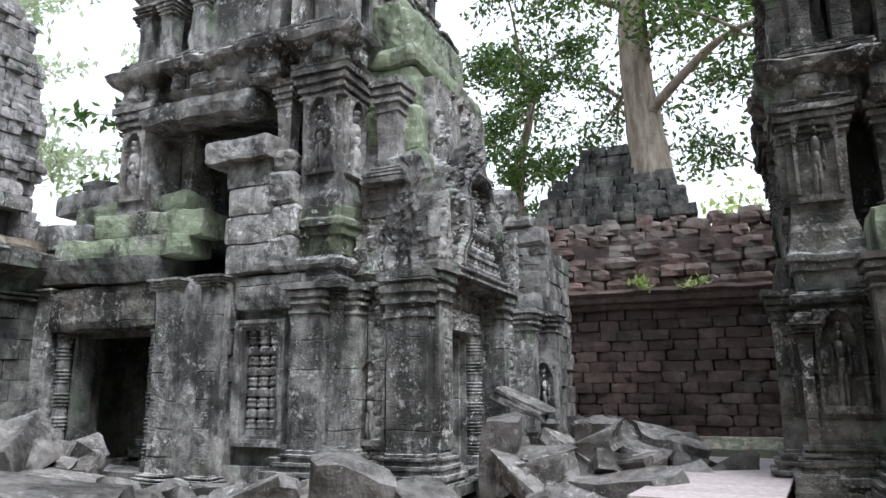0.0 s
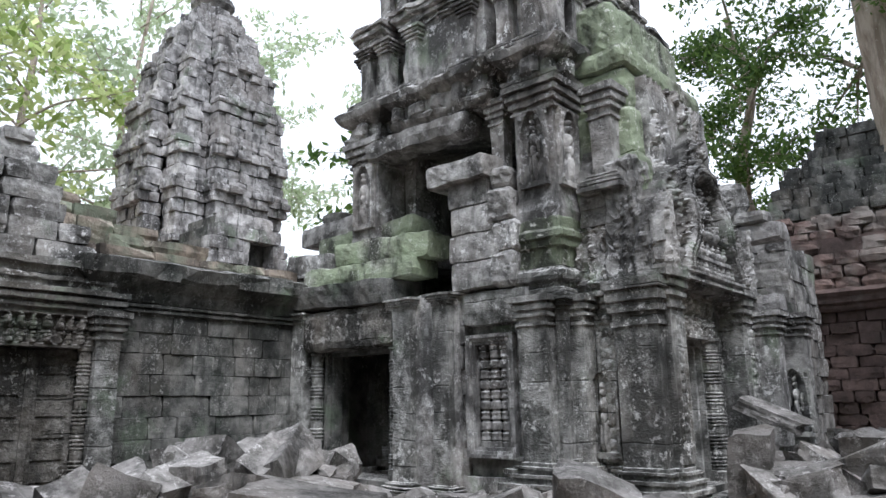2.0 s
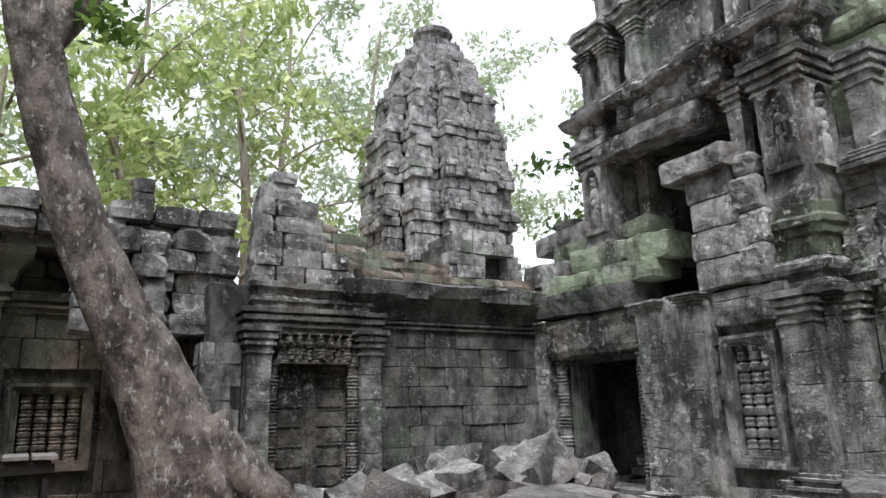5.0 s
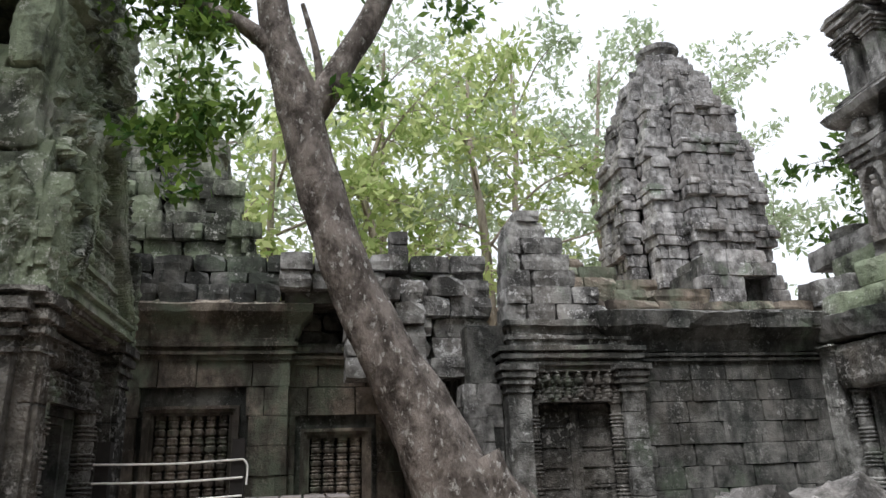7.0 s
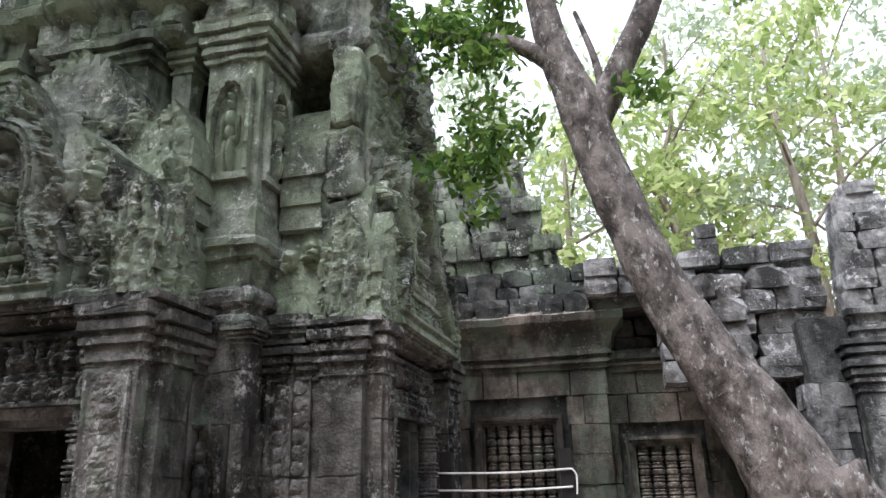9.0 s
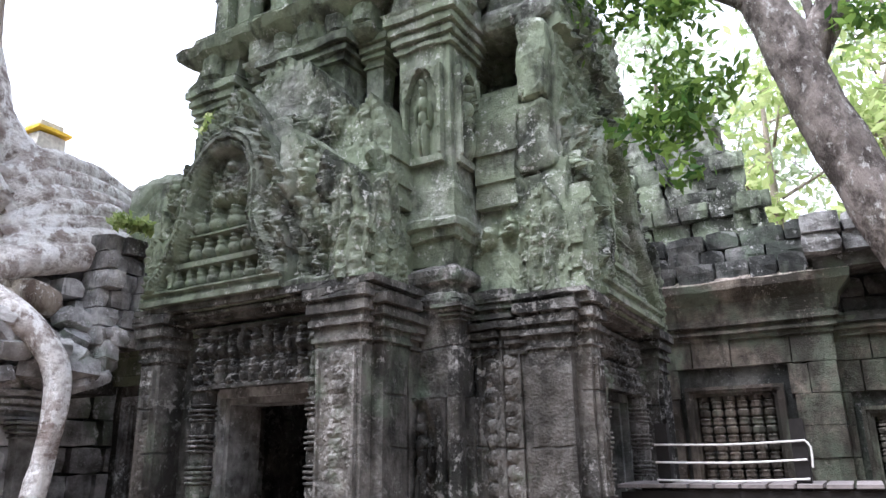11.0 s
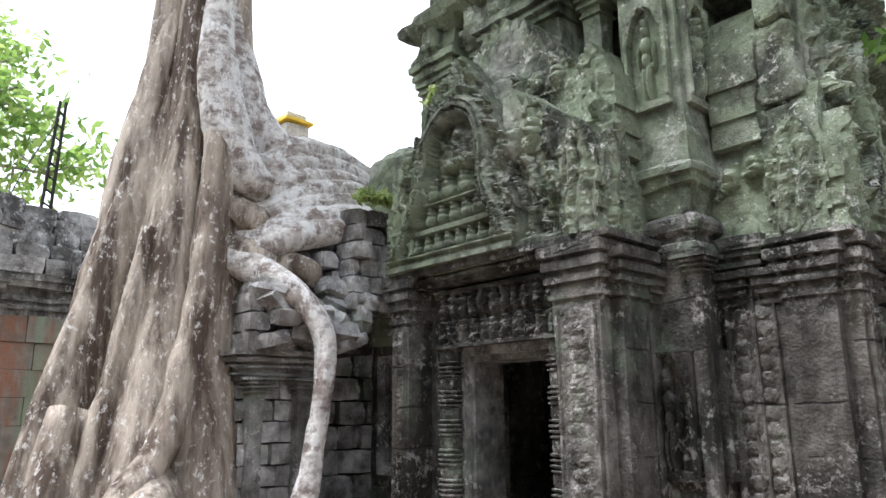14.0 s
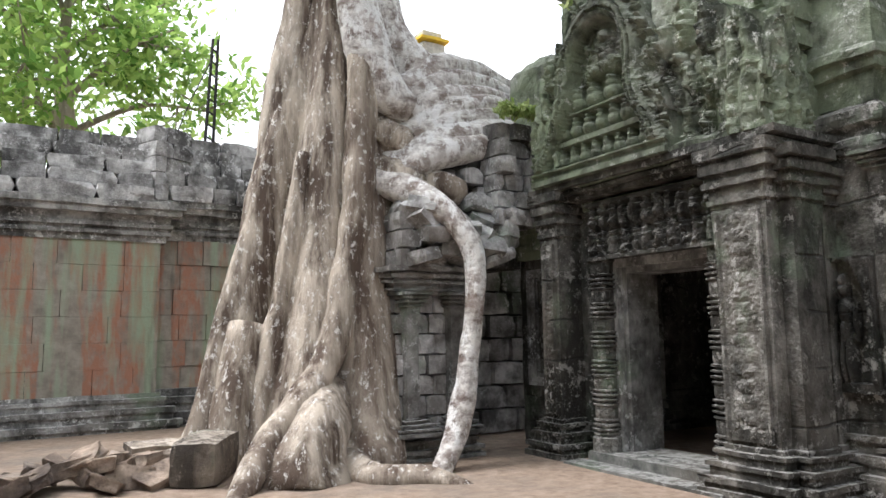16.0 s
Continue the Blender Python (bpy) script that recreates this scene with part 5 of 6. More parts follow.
fart = thing("ruin_behind_wall", "dark stepped ruin tower with a tall tree growing on it", "temple tower")
places, rnd = [], random.Random(91)
bm = bmesh.new()
for k in range(18):
    z = 4.5 + 0.36 * k
    half = 2.9 - 0.05 * k - (0.24 * (k - 9) if k > 9 else 0) + (0.2 if k % 4 == 3 else 0)
    if half < 0.6:
        break
    plan = tower_plan((-4.1, 26), half, half * 0.25, half * 0.1)
    for i in range(len(plan)):
        run(places, plan[i], plan[(i + 1) % len(plan)], z, z + 0.36, 0.36, 0.75, 0.5, (), 0.08, rnd, 0.05)
    box_into(bm, -4.1 - half + 0.45, -4.1 + half - 0.45, 26 - half + 0.45, 26 + half - 0.45, z - (4.5 if k == 0 else 0), z + 0.37)
part("core", bm, DARK, fart)
lay(fart, places, DARK, 0.1)

# ---- painted gallery to the south-west ----
west = thing("wall_south", "long gallery wall streaked with red and pale green stains", "wall", kind="structure")
WY = -13.5
bm = bmesh.new()
box_into(bm, -2.35, 9, WY - 2.4, WY - 0.12, 0, 3.9)
box_into(bm, -7, -2.35, WY - 2.4, WY - 0.36, 0, 3.9)
part("wall_core", bm, DARK, west)
rnd = random.Random(101)
places = run([], (9, WY), (-2.35, WY), 0.56, 3.12, 0.43, 0.8, 0.2, (), 0.003, rnd, 0.0, 0.998)
run(places, (-2.35, WY - 0.22), (-7, WY - 0.22), 0.56, 3.2, 0.42, 0.55, 0.2, (), 0.03, rnd)
lay(west, places, PAINTED, 0.012)
part("plinth", loft(rect(-2.4, 9, WY - 0.4, WY), bands(-0.15, 0.58, [(0.42, 1.0), (0.3, 0.5), (0.34, 0.7), (0.2, 0.8), (0.24, 0.6), (0.1, 0.7), (0.13, 0.4), (0.03, 0.5)]), 0.3, 0.014), STONE, west)
part("plinth", loft(rect(-7, -2.4, WY - 0.6, WY - 0.22), bands(-0.15, 0.62, [(0.42, 1.0), (0.3, 0.5), (0.34, 0.7), (0.2, 0.8), (0.24, 0.6), (0.1, 0.7)]), 0.3, 0.02), STONE, west)
part("cornice", loft(rect(-2.4, 9, WY - 0.4, WY), bands(3.1, 3.75, [(0.03, 1), (0.09, 0.6), (0.05, 0.6), (0.12, 0.6), (0.08, 1.3), (0.24, 1.0), (0.3, 1.0)]), 0.25, 0.014), STONE, west)
part("cornice", loft(rect(-7, -2.4, WY - 0.6, WY - 0.22), bands(3.18, 3.85, [(0.03, 1), (0.09, 0.6), (0.05, 0.6), (0.12, 0.6), (0.08, 1.3), (0.24, 1.0), (0.3, 1.0)]), 0.25, 0.03), STONE, west)
places = []
for k in range(5):
    run(places, (9, WY + 0.24 - 0.2 * k), (-2.2, WY + 0.24 - 0.2 * k), 3.74 + 0.26 * k, 4.02 + 0.26 * k, 0.28, 0.85, 0.55, (), 0.03, rnd, 0.01)
    run(places, (-2.2, WY + 0.1 - 0.2 * k), (-7, WY + 0.1 - 0.2 * k), 3.84 + 0.27 * k, 4.12 + 0.27 * k, 0.28, 0.55, 0.55, (), 0.05, rnd, 0.01)
run(places, (-2.2, WY - 0.0), (-2.9, WY - 0.3), 3.8, 5.2, 0.3, 0.5, 0.6, (), 0.04, rnd)
lay(west, places, PALE, 0.08, 200, "roof_stone")


# ---- the gallery under the great tree ----
root_gal = thing("root_gripped_gallery", "collapsing stone gallery gripped by pale tree roots", "gallery")
rnd = random.Random(111)
PY = -8.35
pl = []
run(pl, (-4.25, PY), (-5.15, PY), 0.0, 2.0, 0.24, 0.27, 0.4, (), 0.03, rnd, tight=0.945)
run(pl, (-5.15, PY), (-5.15, PY - 1.4), 0.0, 2.0, 0.26, 0.35, 0.4, (), 0.03, rnd, tight=0.945)
run(pl, (-4.25, PY - 0.8), (-4.25, PY), 0.0, 2.0, 0.26, 0.35, 0.4, (), 0.03, rnd, tight=0.945)
run(pl, (-4.2, PY + 0.1), (-5.25, PY + 0.1), 2.3, 3.0, 0.22, 0.36, 0.5, (), 0.08, rnd, 0.05, tight=0.945)
run(pl, (-4.5, PY - 0.15), (-6.1, PY - 0.15), 3.0, 3.7, 0.22, 0.4, 0.6, (), 0.1, rnd, 0.1, tight=0.945)
run(pl, (-5.6, PY + 0.25), (-6.6, PY + 0.25), 2.9, 4.3, 0.24, 0.34, 0.5, (), 0.07, rnd, 0.06, tight=0.945)
run(pl, (-5.15, PY - 1.3), (-9.0, PY - 1.3), 0.0, 3.2, 0.36, 0.6, 0.4, (), 0.02, rnd, tight=0.945)
lay(root_gal, pl, PALE, 0.09)
loose = [Matrix.LocRotScale((rnd.uniform(-5.9, -4.35), PY + rnd.uniform(-0.25, 0.3), 2.42 + 0.15 * (k // 9) + rnd.uniform(-0.05, 0.05)), Euler((rnd.gauss(0, 0.3), rnd.gauss(0, 0.35), rnd.uniform(-0.6, 0.6))),
                             (rnd.uniform(0.2, 0.5), rnd.uniform(0.25, 0.4), rnd.uniform(0.12, 0.24))) for k in range(46)]
lay(root_gal, loose, PALE, 0.1, name="loose_block")
part("pier_capital", loft(rect(-5.17, -4.22, PY - 0.5, PY + 0.02), bands(1.98, 2.32, CAPITAL), 0.12, 0.025), STONE, root_gal)
part("pier_base", loft(rect(-5.17, -4.22, PY - 0.5, PY + 0.02), bands(-0.05, 0.35, BASE), 0.12, 0.025), STONE, root_gal)
bm = bmesh.new()
box_into(bm, -9.5, -5.0, PY - 2.6, PY - 1.45, 0, 3.6)
box_into(bm, -6.4, -4.3, PY - 2.4, PY - 0.35, 2.4, 3.55)
box_into(bm, -6.7, -4.45, PY - 2.3, PY - 0.5, 3.5, 4.05)
box_into(bm, -4.15, -3.5, PY - 2.4, PY - 0.9, 0, 2.4)
part("vault_core", bm, DARK, root_gal)
for x in (-5.02, -4.4):
    pilaster(root_gal, x, PY + 0.04, 0.16, 0.2, 0.3, 2.0, STONE, 0.2, 0.2)
sidewin = thing("side_wall_with_window", "narrow carved wall with a slit window beside the doorway", "temple wall")
part("wall", rough_box(-6.95, -6.42, -8.75, -7.95, 0.0, 3.35, 0.2, 0.02), DARKCARVED, sidewin)
window(sidewin, -6.4, -8.2, "E", 0.28, 0.95, 2.2, STONE, 1)
part("capital", loft(rect(-6.95, -6.36, -8.75, -7.9), bands(2.5, 3.4, CAPITAL), 0.12, 0.02), GREEN, sidewin)
part("gable_end", rough_box(-6.9, -6.25, -8.75, -7.7, 3.35, 5.3, 0.14, 0.06, 0.1), GREEN, sidewin)

# ---- the great tree ----
spung = thing("strangler_root_tree", "huge pale smooth-barked tree with roots spilling over the gallery", "tree")
bm = bmesh.new()
tube(bm, [(-3.1, -9.6, -0.3), (-3.25, -9.62, 0.5), (-3.48, -9.75, 1.5), (-3.68, -9.75, 2.96), (-3.88, -9.75, 4.3), (-4.02, -9.7, 5.6), (-4.08, -9.65, 7.3), (-4.1, -9.7, 10.0), (-4.2, -9.8, 14.0)],
     [1.16, 1.0, 0.9, 0.82, 0.76, 0.68, 0.58, 0.5, 0.44], 96, 0.34, 0.12, 0.9)
part("trunk", bm, PALEBARK, spung, smooth=True)


def root(pts, radii, amp=0.22, n=14, mat=PALEBARK):
    bm = bmesh.new()
    tube(bm, pts, radii, n, 0.06, amp, 2.2)
    return part("root", bm, mat, spung, smooth=True)


root([(-4.05, -9.0, 5.6), (-4.0, -8.85, 4.89), (-3.9, -8.72, 3.2), (-3.64, -8.6, 1.99), (-3.4, -8.45, 1.2), (-2.97, -8.25, 0.73), (-2.57, -8.05, 0.36), (-2.25, -7.7, 0.0), (-2.0, -7.4, -0.15)], [0.12, 0.2, 0.2, 0.19, 0.19, 0.17, 0.15, 0.13, 0.08])
root([(-4.2, -9.1, 4.0), (-4.05, -8.9, 2.6), (-4.0, -8.75, 1.4), (-3.9, -8.6, 0.5), (-3.75, -8.4, -0.2)], [0.3, 0.38, 0.42, 0.5, 0.6], 0.25, 18)
root([(-3.5, -8.6, 0.9), (-3.2, -8.25, 0.5), (-3.0, -8.0, 0.1), (-2.9, -7.8, -0.2)], [0.25, 0.4, 0.45, 0.4], 0.35, 18)
root([(-4.25, -9.0, 3.7), (-4.32, -8.75, 3.5), (-4.55, -8.2, 3.17), (-4.81, -7.92, 2.88), (-4.99, -7.75, 2.45), (-4.92, -7.68, 1.7), (-4.8, -7.68, 0.92), (-4.62, -7.62, 0.35), (-4.3, -7.5, -0.1)], [0.28, 0.23, 0.18, 0.155, 0.14, 0.12, 0.125, 0.15, 0.12], 0.25, 16, ROOTBARK)
root([(-3.5, -8.2, 0.1), (-3.6, -7.5, 0.02), (-4.0, -7.25, 0.02), (-4.35, -6.85, -0.08)], [0.2, 0.16, 0.14, 0.07])
root([(-2.6, -9.9, 0.4), (-2.2, -9.9, 0.1), (-1.9, -10.1, -0.1)], [0.3, 0.2, 0.08])
root([(-2.75, -9.3, 1.6), (-2.5, -9.1, 0.6), (-2.35, -8.9, -0.1)], [0.28, 0.26, 0.2])
root([(-3.7, -9.7, 7.4), (-3.5, -9.7, 6.2), (-3.24, -9.7, 4.7), (-2.98, -9.65, 2.95), (-2.7, -9.55, 1.5), (-2.42, -9.45, 0.3), (-2.2, -9.35, -0.2)], [0.12, 0.22, 0.27, 0.27, 0.28, 0.3, 0.3], 0.2)
root([(-3.75, -9.15, 5.2), (-3.55, -9.05, 3.4), (-3.3, -8.95, 1.8), (-3.1, -8.9, 0.6), (-2.95, -8.8, -0.2)], [0.1, 0.15, 0.17, 0.22, 0.3], 0.3)
root([(-3.3, -9.1, 3.8), (-3.1, -9.05, 2.3), (-2.85, -9.0, 1.0), (-2.7, -8.9, -0.1)], [0.08, 0.14, 0.16, 0.22], 0.3)
rnd = random.Random(19)
for k in range(7):
    f, r = k / 6, rnd.uniform(0.15, 0.2)
    y = -8.55 - 0.6 * f
    w = [rnd.uniform(-0.06, 0.06) for _ in range(4)]
    root([(-4.2, y - 0.3, 3.4 + 1.0 * f), (-4.72, y + w[0], 3.74 + 1.05 * f + w[1]), (-5.3, y + 0.06, 3.95 + 1.28 * f + w[2]), (-5.9, y + 0.05 + w[3], 4.12 + 1.25 * f), (-6.35, y, 4.2 + 1.1 * f), (-6.9, y - 0.1, 4.15 + 1.1 * f)],
         [r * 0.95, r * 1.15, r * 1.05, r * 0.85, r * 0.7, r * 0.5], 0.22, 20, ROOTBARK)
for x, y, z, r in ((-4.4, -8.65, 3.55, 0.24), (-4.62, -8.55, 3.35, 0.17), (-4.95, -8.45, 3.42, 0.19), (-4.42, -8.8, 4.05, 0.24), (-4.5, -8.95, 4.45, 0.2)):
    root([(x + 0.15, y - 0.25, z + 0.12), (x, y, z), (x - 0.22, y + 0.03, z - 0.06), (x - 0.42, y - 0.12, z - 0.2)], [r * 0.9, r, r * 0.85, r * 0.4], 0.35, 16)
root([(-4.15, -9.5, 8.2), (-4.25, -9.45, 7.0), (-4.42, -9.4, 6.1), (-4.72, -9.35, 5.5), (-5.15, -9.25, 5.2), (-5.8, -9.15, 5.2), (-6.4, -9.1, 5.1)], [0.22, 0.34, 0.4, 0.38, 0.3, 0.22, 0.14], 0.15, 22, ROOTBARK)
root([(-3.95, -9.0, 7.4), (-3.95, -8.95, 6.2), (-4.1, -8.9, 5.3), (-4.35, -8.85, 4.7), (-4.7, -8.8, 4.5)], [0.16, 0.26, 0.3, 0.3, 0.2], 0.2, 20, ROOTBARK)
bm = bmesh.new()
ends, rnd = [], random.Random(7)
for k in range(9):
    a = k * 2.4
    p, ln = Vector((-4.2, -9.8, 10.5 + 0.4 * k)), 4.5
    e = p + Vector((math.cos(a) * ln, math.sin(a) * ln, 1.8))
    tube(bm, [p, p.lerp(e, 0.5) + Vector((0, 0, 0.5)), e], [0.22, 0.14, 0.05], 7, 0, 0.1)
    ends += [tuple(p.lerp(e, t) + Vector((rnd.uniform(-1, 1), rnd.uniform(-1, 1), rnd.uniform(0, 1)))) for t in (0.7, 0.85, 1.0)]
part("limbs", bm, PALEBARK, spung, smooth=True)
leaves("crown", spung, ends, 5000, 0.16, 0.8, LEAF, 3)

# ---- the leaning tree ----
lean_tree = thing("leaning_tree", "leaning mottled grey-brown tree with a forked trunk", "tree")
bm = bmesh.new()
tube(bm, [(-8.5, 1.75, -0.3), (-8.5, 1.6, 0.4), (-8.5, 1.35, 1.2), (-8.5, 0.95, 2.1), (-8.5, 0.42, 3.1), (-8.5, 0.04, 4.0), (-8.5, -0.28, 5.1), (-8.5, -0.5, 6.0), (-8.5, -0.8, 7.1), (-8.6, -0.95, 8.5), (-8.8, -1.1, 10.5)],
     [0.75, 0.6, 0.5, 0.39, 0.31, 0.28, 0.28, 0.29, 0.2, 0.17, 0.1], 20, 0.05, 0.12, 2.0)
part("trunk", bm, GREYBARK, lean_tree, smooth=True)
bm = bmesh.new()
tube(bm, [(-8.5, -0.42, 5.6), (-8.52, -0.12, 6.1), (-8.55, 0.12, 6.6), (-8.6, 0.42, 7.2), (-8.7, 0.8, 8.3), (-8.9, 1.1, 9.8)], [0.2, 0.19, 0.17, 0.17, 0.14, 0.07], 12, 0, 0.1)
tube(bm, [(-8.5, -0.55, 6.3), (-8.45, -0.95, 6.75), (-8.4, -1.5, 7.05), (-8.4, -2.3, 7.25), (-8.5, -3.0, 7.6)], [0.14, 0.12, 0.09, 0.07, 0.03], 8, 0, 0.1)
tube(bm, [(-8.5, -0.2, 6.0), (-8.55, -0.25, 6.6), (-8.6, -0.45, 7.4)], [0.06, 0.05, 0.03], 7)
part("fork", bm, GREYBARK, lean_tree, smooth=True)
bm = bmesh.new()
tube(bm, [(-8.3, 1.6, 1.6), (-8.25, 1.9, 1.0), (-8.2, 2.3, 0.7), (-8.1, 2.6, 0.2)], [0.2, 0.26, 0.22, 0.2], 10, 0.1, 0.4, 3)
part("root", bm, GREYBARK, lean_tree, smooth=True)
rnd = random.Random(17)
dense = [(-8.6 + rnd.uniform(-0.5, 0.5), -2.6 + rnd.uniform(-1.1, 1.3), rnd.uniform(6.6, 8.6)) for _ in range(44)]
dense += [(-8.4 + rnd.uniform(-0.3, 0.3), rnd.uniform(-2.3, -1.0), rnd.uniform(4.6, 6.0)) for _ in range(16)]
dense += [(-8.5, rnd.uniform(-1.0, 2.2), rnd.uniform(7.3, 9.5)) for _ in range(16)]
dense += [(-8.4, 0.25 + rnd.uniform(-0.1, 0.3), 6.0 + rnd.uniform(-0.2, 0.2)) for _ in range(3)]
leaves("crown", lean_tree, dense, 4200, 0.085, 0.17, MIDLEAF, 5)

# ---- woods behind ----

def wood(x, y, h, crown, mat, seed, count, leaf, first=0.3, radius=0.3, spread=0.9, lean=(0, 0), label="slender tree with thin pale green foliage"):
    tree("forest_tree", x, y, 0, h, crown, seed, mat, FARBARK, label, count, leaf, lean, radius, first, 10, spread, "woods behind the temple")


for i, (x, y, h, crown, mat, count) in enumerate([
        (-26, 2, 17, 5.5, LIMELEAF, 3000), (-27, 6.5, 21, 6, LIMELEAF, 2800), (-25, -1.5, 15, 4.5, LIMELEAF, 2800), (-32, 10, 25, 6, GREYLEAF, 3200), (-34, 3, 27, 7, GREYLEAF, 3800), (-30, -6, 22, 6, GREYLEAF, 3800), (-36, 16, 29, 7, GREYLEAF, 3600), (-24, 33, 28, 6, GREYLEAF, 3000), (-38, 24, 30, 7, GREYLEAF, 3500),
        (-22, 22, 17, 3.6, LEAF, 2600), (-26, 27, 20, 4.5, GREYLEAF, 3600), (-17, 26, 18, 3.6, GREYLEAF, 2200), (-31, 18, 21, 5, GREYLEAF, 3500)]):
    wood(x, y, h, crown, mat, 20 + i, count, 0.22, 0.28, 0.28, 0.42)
tree("tall_wall_tree", -2.6, 24.6, 7.0, 22, 5.5, 77, LEAF, FARBARK, "tall pale-trunked tree growing on the ruined tower", 14000, 0.14, (-0.4, 0.3), 0.6, 0.2, 16, 0.5)
tree("forest_tree", 3.5, 27, 0, 21, 5, 78, LEAF, FARBARK, "broad-leaved dark green tree beyond the laterite wall", 8000, 0.14, (0, 0), 0.35, 0.35, 12, 0.5, "woods behind the temple")
tree("forest_tree", -8.5, 28, 0, 20, 4.5, 79, LEAF, FARBARK, "broad-leaved dark green tree beyond the laterite wall", 9000, 0.14, (0, 0), 0.35, 0.4, 11, 0.42, "woods behind the temple")
tree("forest_tree", 1.5, 36, 0, 11, 4, 80, LIMELEAF, FARBARK, "low bright green tree beyond the laterite wall", 3500, 0.18, (0, 0), 0.3, 0.4, 9, 0.9, "woods behind the temple")
tree("spreading_tree", -1.25, -23, 0, 14, 5, 81, LIGHTLEAF, FARBARK, "leafy green tree behind the stained gallery", 9500, 0.17, (0.2, 0), 0.42, 0.42, 14, 0.5)
tree("forest_tree", 4.5, -25, 0, 15, 5, 82, LIMELEAF, FARBARK, "bright green tree behind the stained gallery", 7000, 0.17, (0, 0), 0.4, 0.4, 11, 0.95, "woods behind the temple")
# out-of-view trees, added to screen the low eastern sky
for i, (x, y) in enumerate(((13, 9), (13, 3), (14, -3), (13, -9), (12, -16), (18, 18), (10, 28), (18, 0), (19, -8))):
    tree("forest_tree", x, y, 0, 17, 5, 90 + i, GREYLEAF, FARBARK, "unseen leafy tree added to block low side light", 5000, 0.4, (0, 0), 0.4, 0.15, 12, 1.0, "woods behind the temple")

# wall outside the view, added to hold back fill light from the east
east = thing("unseen_wall_east", "unseen plain grey sandstone wall added to cut frontal light", "wall", kind="structure")
part("wall", rough_box(7.0, 7.8, -13.0, 12.0, 0, 4.8, 0.6, 0.04), STONE, east)

# ---- fallen stones ----
rnd = random.Random(131)
rock_meshes = []
for k in range(9):
    bm = rough_box(-0.5, 0.5, -0.5, 0.5, -0.5, 0.5, 0.25, 0.0, 0.02)
    for v in bm.verts:
        v.co += cell(v.co + Vector((k * 9.1, 0, 0)), 1.3) * 0.17 + cell(v.co + Vector((0, k * 5.3, 0)), 4) * 0.035
    me = bpy.data.meshes.new("fallen_block")
    bm.to_mesh(me)
    bm.free()
    me.materials.append(RUBBLE)
    rock_meshes.append(me)


brick_meshes = []
for me in rock_meshes[:4]:
    me = me.copy()
    me.materials[0] = RUBBLELATERITE
    brick_meshes.append(me)


def rock(x, y, z, sx, sy, sz, rot, label="broken grey sandstone block lying in the rubble", pool=rock_meshes):
    ob = new("fallen_block", rnd.choice(pool))
    ob.matrix_basis = Matrix.LocRotScale((x, y, z), Euler([radians(a) for a in rot]), (sx, sy, sz))
    return tagged(ob, label, "stone block", "fallen blocks")


for x, y, z, sx, sy, sz, rot in ((-3.55, 5.9, 0.42, 0.75, 0.7, 0.95, (8, 14, 30)), (-4.75, 5.75, 0.35, 1.3, 0.5, 0.35, (5, -24, 20)), (-6.4, 5.0, 0.35, 1.5, 1.0, 0.6, (4, 8, 40)), (-3.2, 6.9, 0.3, 0.7, 0.5, 0.4, (10, 20, -30)),
                                 (-3.44, 10.0, 0.55, 0.5, 0.5, 1.2, (0, 3, 10)), (-3.0, 9.6, 0.35, 1.1, 0.4, 0.3, (10, 25, -35)), (-2.35, 10.3, 0.5, 1.2, 0.5, 0.3, (-6, 30, -25)), (-1.9, 11.0, 0.7, 1.3, 0.7, 0.35, (8, 22, -15)),
                                 (-3.6, 11.6, 1.3, 1.0, 0.4, 0.2, (5, 22, -10)), (-8.2, 6.2, 0.3, 1.7, 1.1, 0.5, (5, 6, 25)), (-5.3, 7.4, 0.2, 1.2, 0.6, 0.3, (8, -18, 12))):
    rock(x, y, z, sx, sy, sz, rot)


def heap(n, cx, cy, rx, ry, top, size, **kind):
    for _ in range(n):
        a, q = rnd.uniform(0, 2 * math.pi), math.sqrt(rnd.random())
        x, y = cx + math.cos(a) * rx * q, cy + math.sin(a) * ry * q
        s = size * rnd.uniform(0.6, 1.5)
        rock(x, y, max(0.1, top * (1 - q * q) - 0.1 + rnd.uniform(-0.1, 0.1)), s * rnd.uniform(0.9, 1.8), s * rnd.uniform(0.7, 1.1), s * rnd.uniform(0.4, 0.8),
             (rnd.uniform(-25, 25), rnd.uniform(-25, 25), rnd.uniform(0, 180)), **kind)


heap(46, -9.3, 6.3, 1.6, 1.9, 0.95, 0.5)
heap(34, -8.0, 4.4, 1.7, 1.4, 0.75, 0.5)
heap(14, -9.8, 3.2, 1.0, 1.0, 0.6, 0.45)
heap(52, -2.2, 11.2, 1.7, 2.3, 0.95, 0.55)
heap(8, -4.3, 7.7, 0.6, 0.5, 0.22, 0.4)
heap(16, -6.0, 6.9, 2.0, 0.9, 0.35, 0.5)
heap(10, -4.6, -8.9, 0.5, 0.5, 0.3, 0.25)
heap(34, -0.9, -8.9, 1.0, 0.7, 0.32, 0.24, label="reddish-brown laterite lump on the bare earth", pool=brick_meshes)
slab = thing("cut_stone_beam", "long squared brown-grey stone beam lying on the earth", "stone block")
bm = rough_box(-0.95, 0.95, -0.24, 0.24, -0.2, 0.26, 0.12, 0.015, 0.03)
ob = part("beam", bm, BROWN, slab)
ob.matrix_basis = pose(-2.3, -8.95, 0.2, 0, 0, 62)
slab = thing("flat_paving_slab", "thin flat worn slab on bare earth", "stone slab")
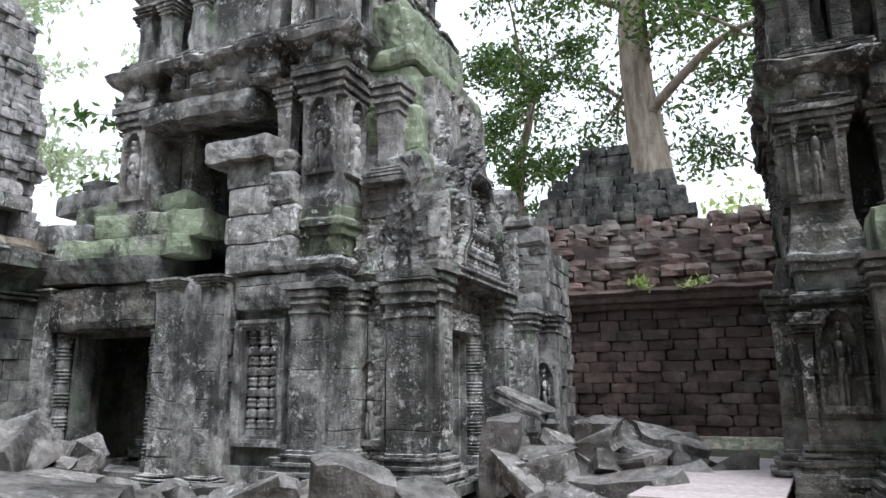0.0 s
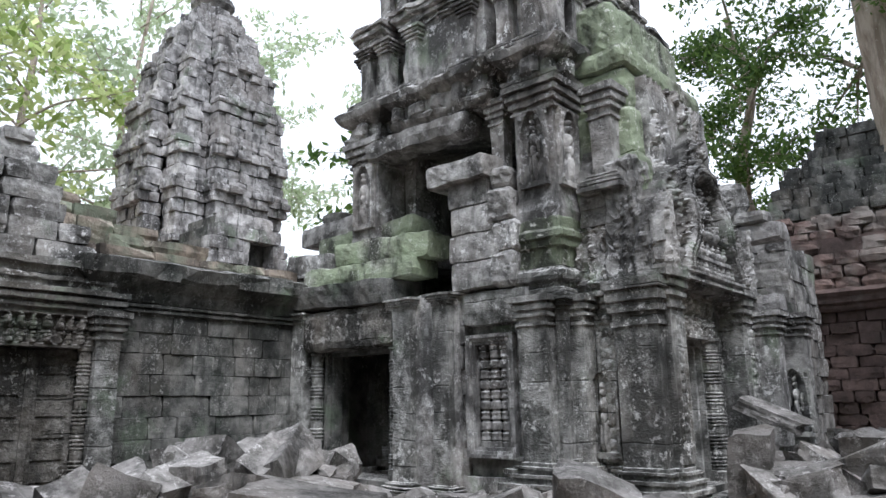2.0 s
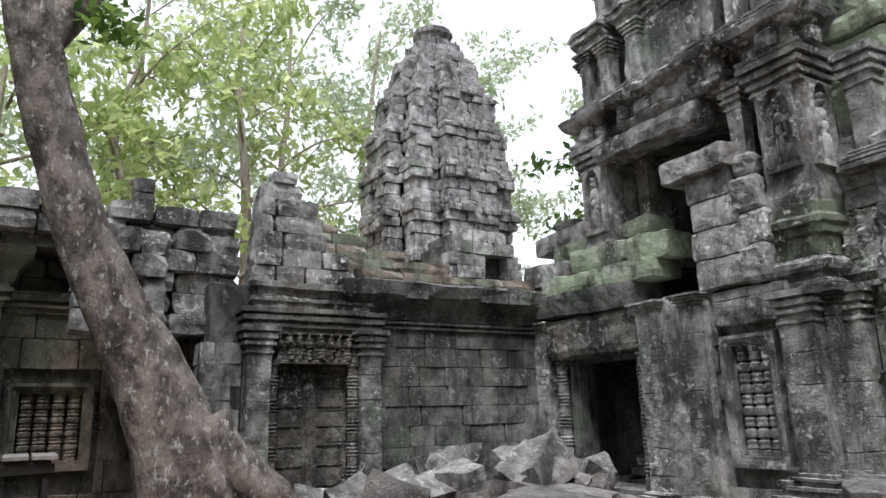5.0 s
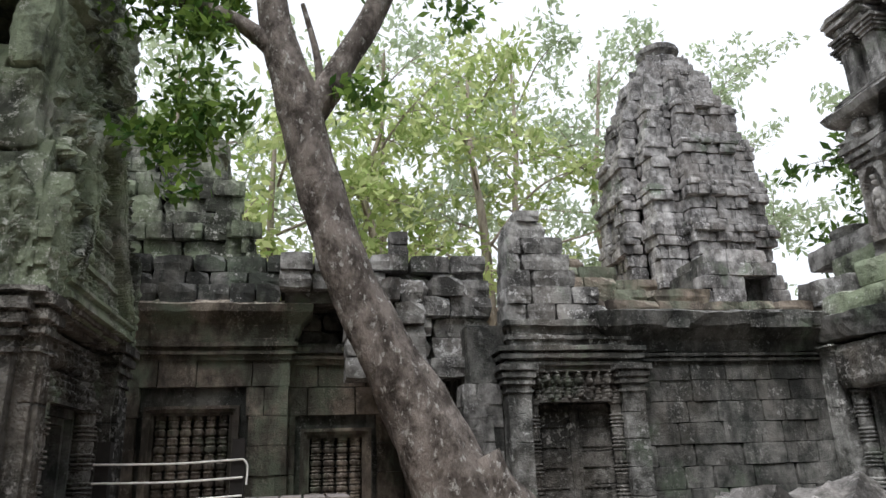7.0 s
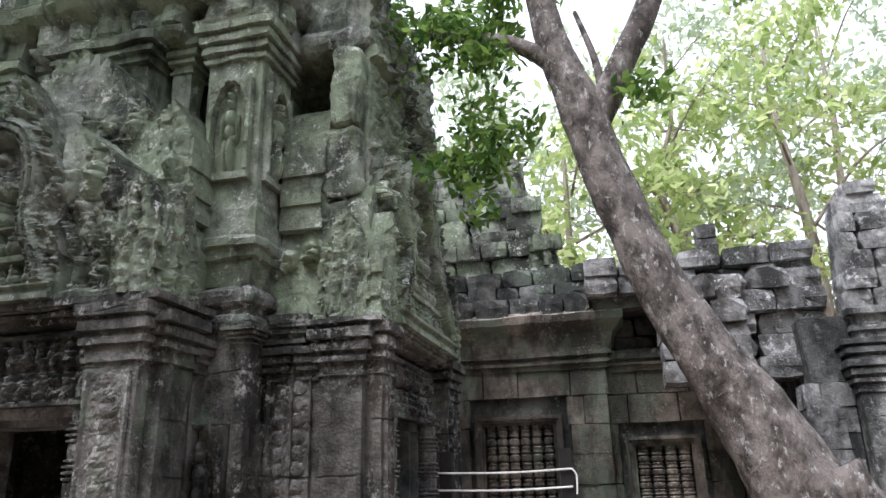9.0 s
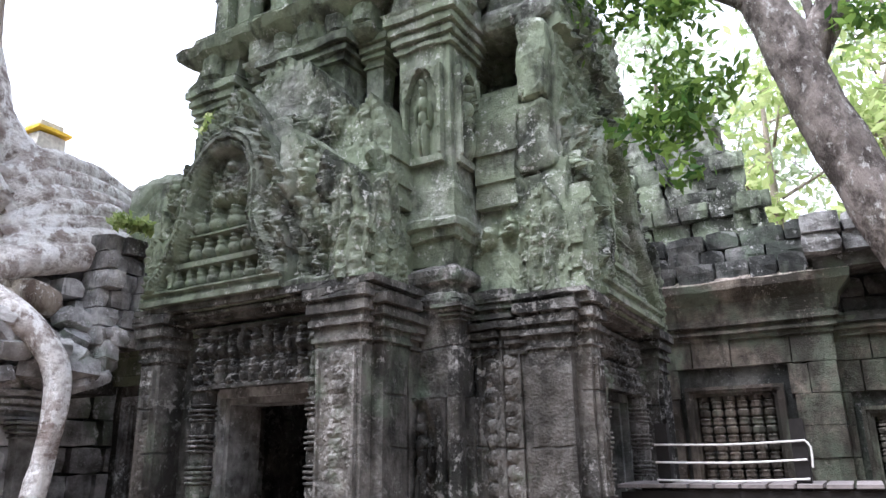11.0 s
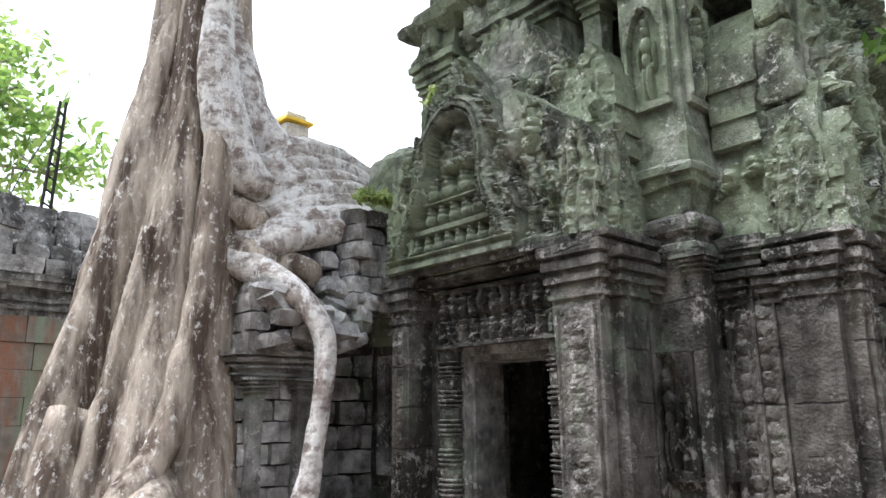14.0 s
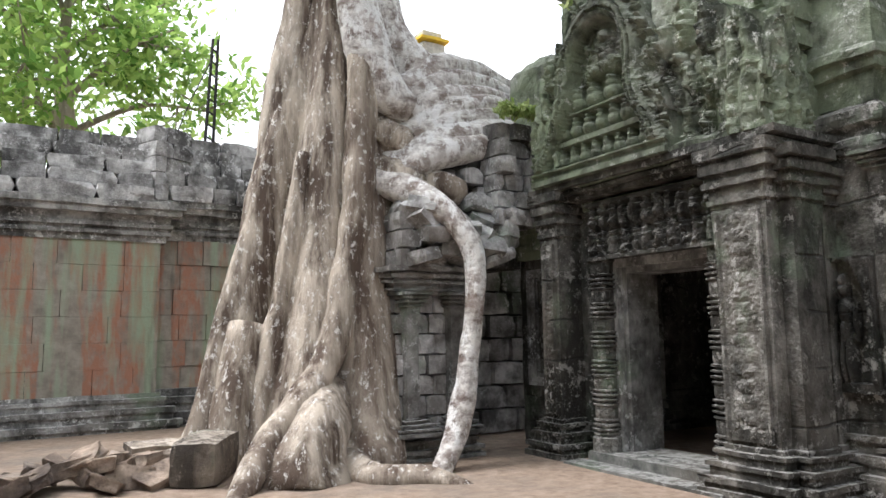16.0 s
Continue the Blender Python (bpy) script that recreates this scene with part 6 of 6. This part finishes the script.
part("slab", rough_box(-2.6, -1.6, -11.3, -10.6, 0.0, 0.12, 0.15, 0.03), BROWN, slab)

# ---- board walks and rails ----
deck = thing("board_walk", "weathered pinkish-grey plank walkway", "walkway")
for k in range(34):
    bm = rough_box(-0.75, 0.75, -0.07, 0.07, -0.02, 0.02, 0.5, 0.004, 0.006)
    ob = part("plank", bm, DECK, deck)
    ob.matrix_basis = pose(-0.62 + 0.012 * k, 8.0 + 0.15 * k, 0.4, 0, 0, -6)
for s in (-0.6, 0.6):
    part("beam", rough_box(-0.62 + s - 0.06, -0.62 + s + 0.06, 7.9, 13.1, 0.0, 0.37, 0.4, 0.01), IRON, deck)
rail = thing("rope_railing", "dark railing posts with taut white ropes by the platform", "railing")
for y in (-2.42, -1.02):
    part("post", rough_box(-9.02, -8.86, y - 0.075, y + 0.075, 0.0, 1.9, 0.3, 0.004, 0.01), IRON, rail)
for z in (1.66, 1.47, 1.28):
    bm = bmesh.new()
    tube(bm, [(-8.84, -2.5, z), (-8.84, -1.7, z - 0.015), (-8.84, -0.96, z + 0.01)], [0.011] * 3, 6)
    part("rope", bm, ROPE, rail)
bm = bmesh.new()
tube(bm, [(-8.84, -0.96, 1.67), (-8.84, -0.91, 1.6), (-8.84, -0.92, 1.4)], [0.011] * 3, 6)
part("rope_end", bm, ROPE, rail)
platform = thing("plank_platform", "raised grey timber platform beside the tower", "platform")
for k in range(12):
    bm = rough_box(-9.7, -8.6, -2.9 + 0.26 * k, -2.66 + 0.26 * k, 1.2, 1.25, 0.4, 0.004, 0.008)
    part("plank", bm, DARKDECK, platform)
for x in (-9.6, -8.7):
    part("beam", rough_box(x - 0.06, x + 0.06, -2.9, 0.2, 1.05, 1.19, 0.4, 0.005), IRON, platform)
    for y in (-2.8, -1.3, 0.1):
        part("leg", rough_box(x - 0.05, x + 0.05, y - 0.05, y + 0.05, 0, 1.05, 0.4, 0.004), IRON, platform)

# ---- roof props and far things ----
mast = thing("lattice_mast", "thin dark lattice mast above the gallery roof", "mast")
bm = bmesh.new()
for dx in (-0.09, 0.09):
    tube(bm, [(-3.45 + dx, -15.2, 4.6), (-3.55 + dx * 0.6, -15.2, 7.65)], [0.035, 0.03], 5)
for k in range(9):
    s = 0.09 * (1 - 0.04 * k)
    tube(bm, [(-3.46 - s - 0.008 * k, -15.2, 5.2 + 0.27 * k), (-3.46 + s - 0.008 * k, -15.2, 5.3 + 0.27 * k)], [0.02, 0.02], 4)
part("lattice", bm, IRON, mast)
bm = bmesh.new()
tube(bm, [(-3.53, -15.2, 7.3), (-3.0, -15.2, 6.0), (-2.62, -15.2, 4.7)], [0.012] * 3, 5)
part("guy_wire", bm, IRON, mast)
hut = thing("yellow_edged_box", "cream box with a yellow rim on a far roof", "roof box")
part("body", rough_box(-8.62, -7.98, -15.0, -14.3, 3.6, 8.25, 0.4, 0.01), CREAM, hut)
part("rim", rough_box(-8.7, -7.9, -15.1, -14.2, 8.25, 8.36, 0.4, 0.005), YELLOW, hut)
part("lid", rough_box(-8.58, -8.02, -14.95, -14.35, 8.36, 8.55, 0.4, 0.01), CREAM, hut)
fern = thing("roof_fern", "bright green ferns growing on the broken gallery roof", "plant")
leaves("fronds", fern, [(-5.86 + 0.08 * k, -7.95, 4.4 + 0.03 * (k % 3)) for k in range(-3, 4)], 300, 0.06, 0.055, LIMELEAF, 9)
weed = thing("pediment_weed", "yellow-green weed sprouting from the pediment", "plant")
leaves("leaves", weed, [(-6.25, -7.2, 5.85), (-6.25, -7.25, 5.7)], 60, 0.07, 0.05, LIMELEAF, 10)
weed = thing("wall_weed", "small weeds rooted in the laterite ledge", "plant")
leaves("leaves", weed, [(-2.2, 15.75, 3.85), (-2.1, 15.75, 3.75), (-0.9, 15.75, 3.75), (-1.2, 15.75, 3.7)], 160, 0.07, 0.1, LIMELEAF, 11)
